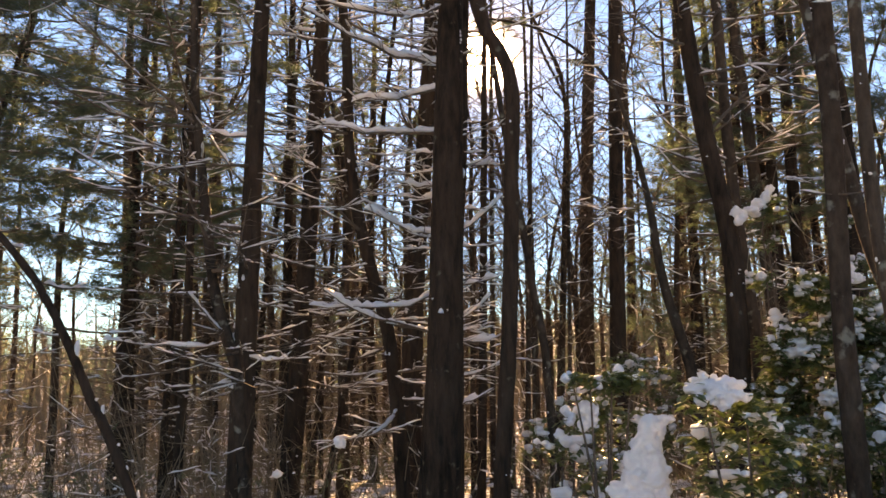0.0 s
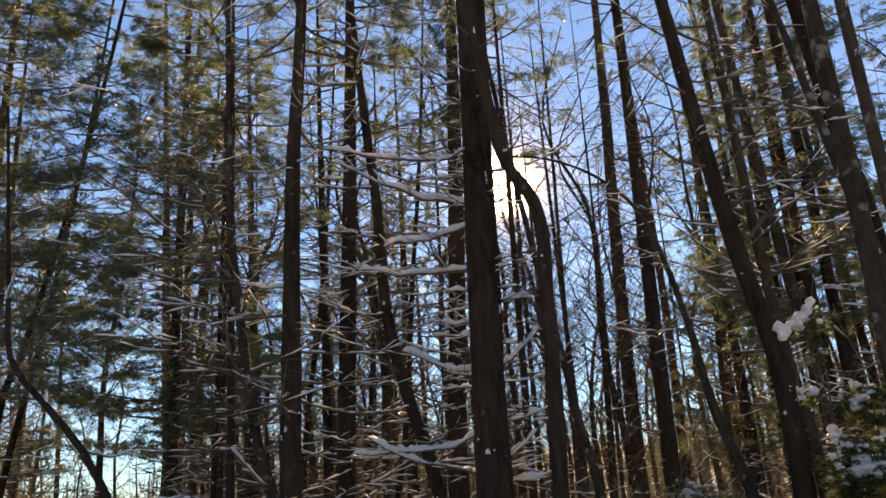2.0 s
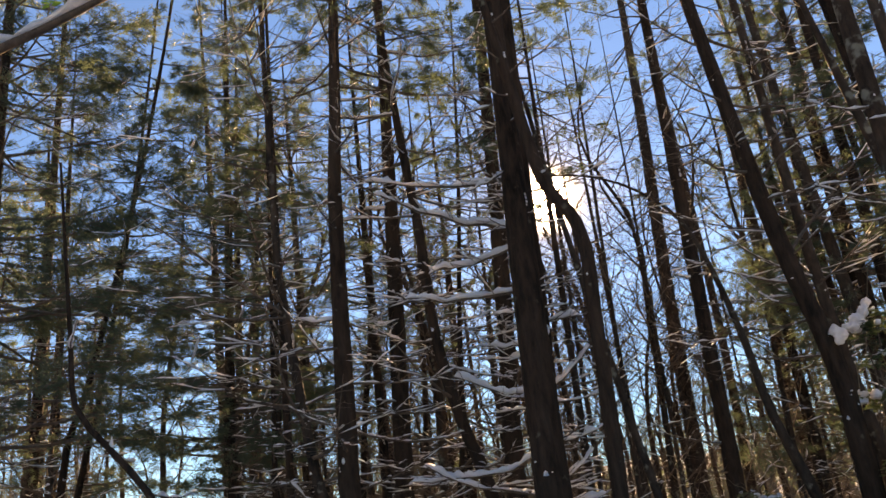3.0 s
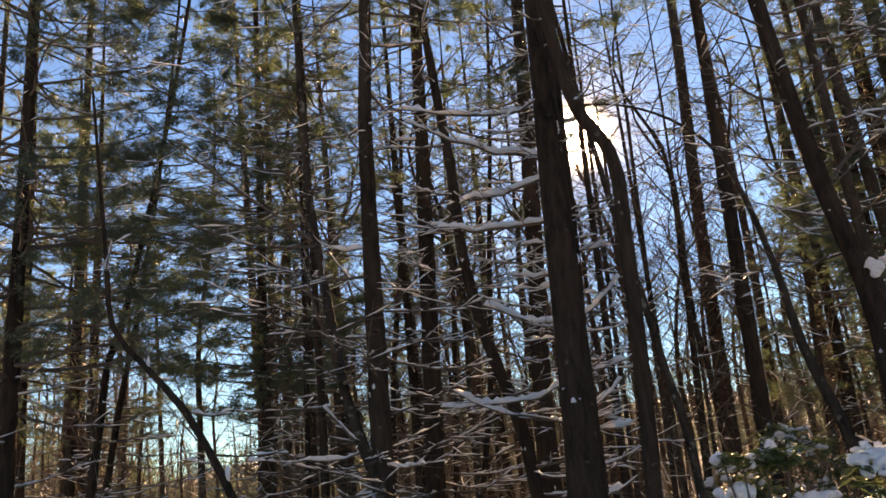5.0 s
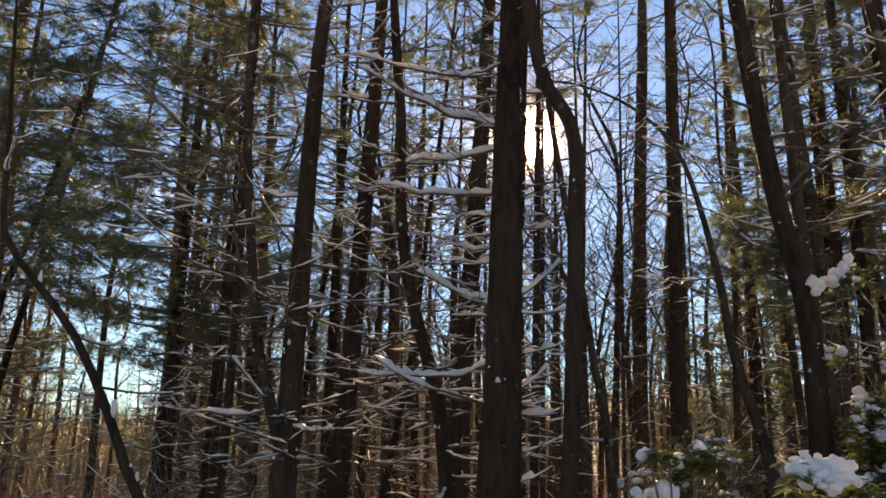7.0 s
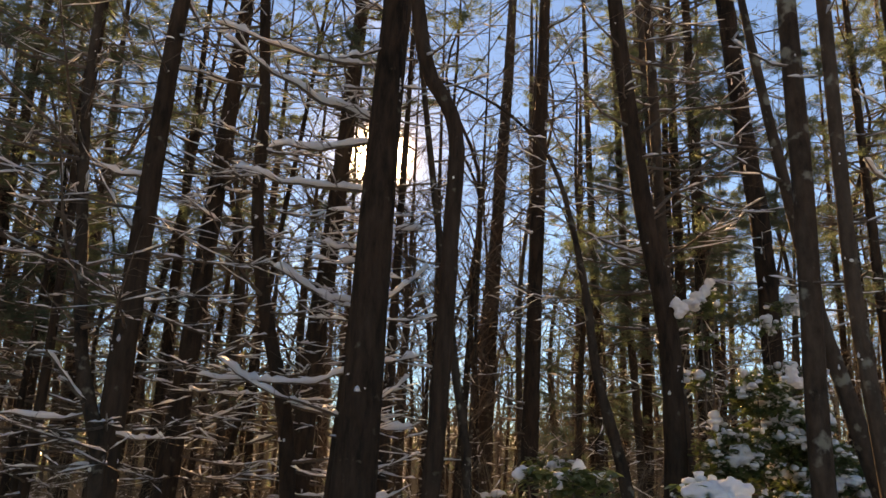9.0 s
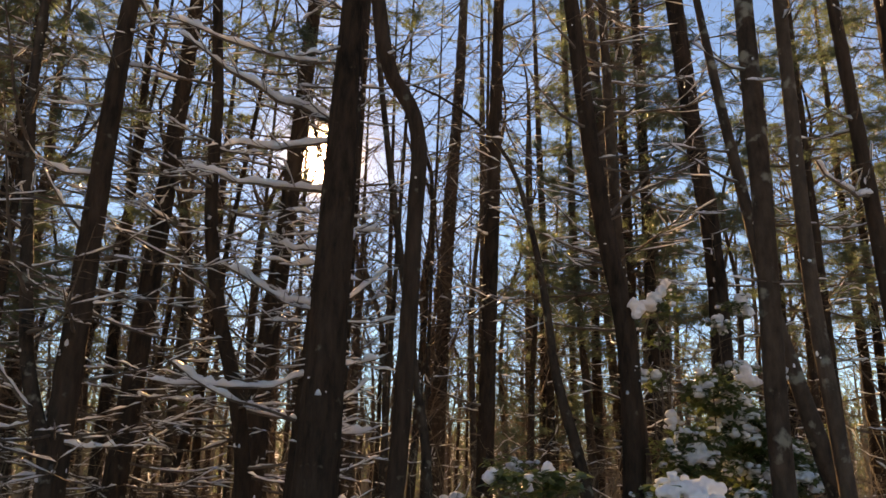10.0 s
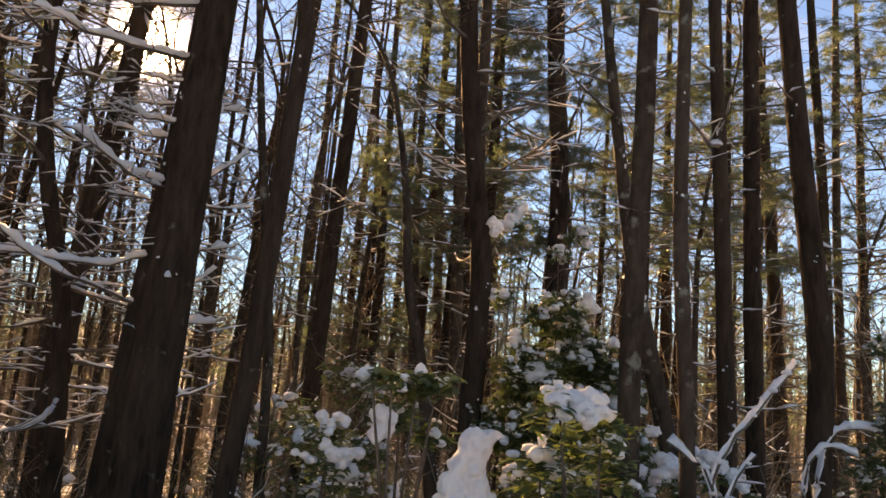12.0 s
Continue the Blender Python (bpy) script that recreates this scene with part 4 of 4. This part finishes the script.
laurel("laurel shoots with snow beside a pine trunk", 5.5, 11.1, [(0.1, -0.1, 3.75, 0.2), (-0.2, -0.1, 3.45, 0.18), (0.0, -0.1, 2.8, 0.35), (0.3, 0.0, 2.2, 0.4), (-0.3, 0.0, 1.8, 0.4)], 205, 0.9, 36)
laurel("laurel branch with pale leaves holding snow", 5.55, 6.4, [(-0.2, -0.2, 2.1, 0.15), (0.1, -0.2, 2.0, 0.16), (0.2, 0.0, 1.5, 0.25), (0.0, 0.0, 1.1, 0.3)], 206, 0.7)
laurel("snow-bent laurel undergrowth between the trunks", 3.6, 7.2, [(0.0, 0.0, 0.9, 0.35), (0.6, 0.1, 0.8, 0.35), (-0.5, 0.2, 0.85, 0.35), (1.2, 0.2, 0.7, 0.4)], 207, 0.9, 30)
laurel("laurel bush with sunlit leaves behind a sapling", 2.3, 10.5, [(0.0, 0.0, 1.5, 0.35), (0.5, 0.1, 1.3, 0.4), (-0.5, 0.1, 1.0, 0.4), (0.2, 0.0, 0.7, 0.45)], 208, 0.6, 36)
laurel("low laurel bush sunk in snow between trunks", 1.6, 9.3, [(0.0, 0.0, 0.95, 0.3), (0.5, 0.1, 0.8, 0.3), (-0.5, 0.1, 0.75, 0.32), (0.1, -0.2, 0.45, 0.35)], 209, 0.9, 34)
snow_heap("tall hooded heap of snow bowing a shrub", [(1.30, 5.45, 1.12, 0.081, 0.09, 0.104), (1.38, 5.45, 1.18, 0.075, 0.05, 0.035), (1.27, 5.45, 1.01, 0.095, 0.1, 0.11), (1.17, 5.43, 0.93, 0.063, 0.07, 0.067), (1.31, 5.42, 0.89, 0.081, 0.09, 0.133),
          (1.19, 5.45, 0.82, 0.095, 0.1, 0.09), (1.09, 5.43, 0.74, 0.072, 0.08, 0.067), (1.2, 5.42, 0.66, 0.11, 0.11, 0.11), (1.33, 5.42, 0.68, 0.063, 0.07, 0.114), (1.07, 5.42, 0.58, 0.108, 0.1, 0.095), (1.2, 5.43, 0.48, 0.15, 0.13, 0.12)], 211)
snow_heap("uneven cushion of snow lying on laurel leaves", [(1.43, 4.94, 1.38, 0.055, 0.060, 0.034), (1.51, 4.96, 1.40, 0.076, 0.071, 0.038), (1.61, 4.96, 1.41, 0.066, 0.071, 0.043), (1.69, 4.96, 1.40, 0.049, 0.050, 0.029), (1.54, 4.89, 1.35, 0.066, 0.050, 0.038), (1.65, 4.90, 1.34, 0.055, 0.050, 0.029), (1.45, 4.90, 1.32, 0.039, 0.040, 0.038), (1.58, 4.88, 1.30, 0.044, 0.035, 0.043), (1.71, 4.91, 1.33, 0.033, 0.030, 0.038)], 212)
laurel("low laurel sprigs bowed under snow lumps", 2.3, 6.3, [(-0.22, -0.1, 0.92, 0.18), (0.05, 0.0, 0.8, 0.2), (0.26, -0.1, 0.9, 0.18), (0.0, -0.1, 0.55, 0.28)], 241, 0.35, 40)
laurel("low laurel sprigs bowed under snow lumps", 1.0, 6.9, [(-0.1, -0.3, 0.9, 0.16), (0.05, 0.1, 1.05, 0.16), (0.25, -0.25, 0.78, 0.18), (0.0, -0.2, 0.5, 0.25)], 242, 0.9, 40)
for seed, x, y, z, w in ((251, 3.69, 6.8, 0.99, 0.13), (252, 3.58, 6.85, 1.25, 0.08), (253, 4.26, 6.9, 1.08, 0.11), (254, 4.52, 6.9, 0.96, 0.1), (255, 0.94, 6.5, 0.97, 0.09),
                         (256, 1.05, 7.0, 1.13, 0.08), (257, 2.06, 6.2, 0.93, 0.06), (258, 2.53, 6.2, 0.92, 0.075), (259, 4.19, 8.75, 2.45, 0.13), (260, 3.72, 8.7, 1.75, 0.13), (261, 4.45, 8.6, 1.55, 0.14), (262, 3.95, 8.55, 1.2, 0.15)):
    k = np.random.default_rng(seed)
    snow_heap("rounded lump of fresh snow resting on laurel leaves", [(x + k.normal(0, w * 0.6), y + k.normal(0, w * 0.3), z + k.normal(0, w * 0.35), w * k.uniform(0.35, 0.65), w * 0.5, w * k.uniform(0.3, 0.55)) for _ in range(6)], seed)
snow_heap("small hanging clod of snow on laurel sprigs", [(0.98, 5.95, 1.24, 0.07, 0.06, 0.06), (1.0, 5.95, 1.17, 0.06, 0.05, 0.07), (0.95, 5.95, 1.12, 0.04, 0.04, 0.05)], 213)
snow_heap("heart-shaped clod of snow on a crooked trunk", [(3.2, 9.02, 3.22, 0.06, 0.05, 0.07), (3.27, 9.0, 3.18, 0.05, 0.05, 0.06), (3.22, 9.0, 3.13, 0.05, 0.05, 0.06)], 214)
snow_heap("ragged clumps of snow on leafy shoots", [(3.42, 9.2, 3.28, 0.07, 0.06, 0.05), (3.52, 9.2, 3.36, 0.08, 0.06, 0.06), (3.6, 9.2, 3.42, 0.06, 0.05, 0.07), (3.66, 9.2, 3.52, 0.05, 0.05, 0.05), (3.48, 9.2, 3.24, 0.05, 0.05, 0.04)], 215)
snow_heap("ragged clumps of snow on tall laurel shoots", [(5.66, 11.0, 3.84, 0.09, 0.07, 0.12), (5.75, 11.0, 3.7, 0.08, 0.07, 0.09), (5.6, 11.0, 3.7, 0.06, 0.06, 0.07), (5.3, 11.0, 3.55, 0.08, 0.07, 0.09), (5.36, 11.0, 3.42, 0.06, 0.06, 0.06)], 216)


def snowy_sapling(label, foot, tips, seed, r=0.016, thick=0.05):
    """Bent stems from one foot, each loaded with a thick ridge of snow."""
    rng = np.random.default_rng(seed)
    x, y = foot
    g = float(land(x, y))
    top = new("bent_sapling")
    top.location = (x, y, g)
    tagged(top, label, "sapling")
    for points in tips:
        P = smooth_path([(0, 0, -0.1)] + [(px - x, py - y, pz - g) for px, py, pz in points], 0.1)
        P += rng.normal(0, 0.006, P.shape)
        s, n = Soup(), Soup()
        R = np.linspace(r * 1.3, r * 0.4, len(P))
        tube(s, P, R, 7)
        twigs_on(s, n, P, R, rng, 5, 0.35, snowy=0.7)
        k = len(P) // 3
        if thick > 0.03:
            snow_strip(n, P[k:], R[k:], rng, thick, 0.95, 8, 40)
        for q in P[k::2] if thick > 0.03 else P[-1:]:
            w = thick * rng.uniform(0.35, 0.75)
            lump(n, q + rng.normal(0, 0.012, 3) + np.array((0, 0, 0.02)), (w, w, w * 0.7), rng, 2, 0.35)
        b = s.part("stem", TWIG, top)
        n.part("stem_snow", SNOW, b, "thick ridge of fresh snow")
    return top


snowy_sapling("thin twig bowed by a ball of snow", (-1.1, 8.1), [[(-1.08, 8.05, 0.5), (-1.0, 8.0, 0.84), (-0.97, 8.0, 0.9)]], 223, 0.006, 0.02)
snow_heap("round ball of snow caught on a thin twig", [(-0.99, 8.0, 0.88, 0.05, 0.05, 0.05), (-0.96, 8.0, 0.85, 0.04, 0.04, 0.04)], 263)
snowy_sapling("bent sapling stems carrying thick ridges of snow", (3.4, 6.0), [[(3.4, 6.0, 0.95), (3.75, 6.0, 1.42), (4.15, 6.0, 1.82)], [(3.38, 6.0, 0.9), (3.2, 6.0, 1.1), (2.98, 6.0, 1.22)], [(3.42, 5.9, 0.85), (3.62, 5.85, 1.17)]], 221)
snowy_sapling("low bent sapling with snow-covered stems", (4.9, 6.6), [[(4.95, 6.5, 1.0), (5.2, 6.5, 1.4), (5.6, 6.4, 1.42)], [(4.8, 6.5, 0.9), (4.9, 6.4, 1.25), (5.3, 6.4, 1.2)]], 222)


def overhanging_tree():
    rng = np.random.default_rng(231)
    top = tree("overhanging_tree", "snow-topped bough reaching out with a few yellow-green leaves", 3.4, [(-4.3, 0.5), (-4.25, 3.0), (-4.2, 5.0)], 0.12, 0.09, 9, 231, bark=BARK_GREY, dead=3, dead_from=6, dead_to=8.5,
               split=True, flecks=0, limbs=((4.0, -1.55, 3.5, 4.64, 0.05, 1.0),), twig_count=4, thick=0.045)
    leaf = Soup()
    base = np.array(top.location)
    C = np.array([(-2.75, 3.45, 4.42), (-2.25, 3.45, 4.5), (-2.7, 3.4, 4.36)])
    leaf_cloud(leaf, C - base, rng, 0.06, 0.03)
    tagged(leaf.part("leaves", YOUNG_LEAF, top, "small yellow-green leaves"), kind="stuff")


overhanging_tree()
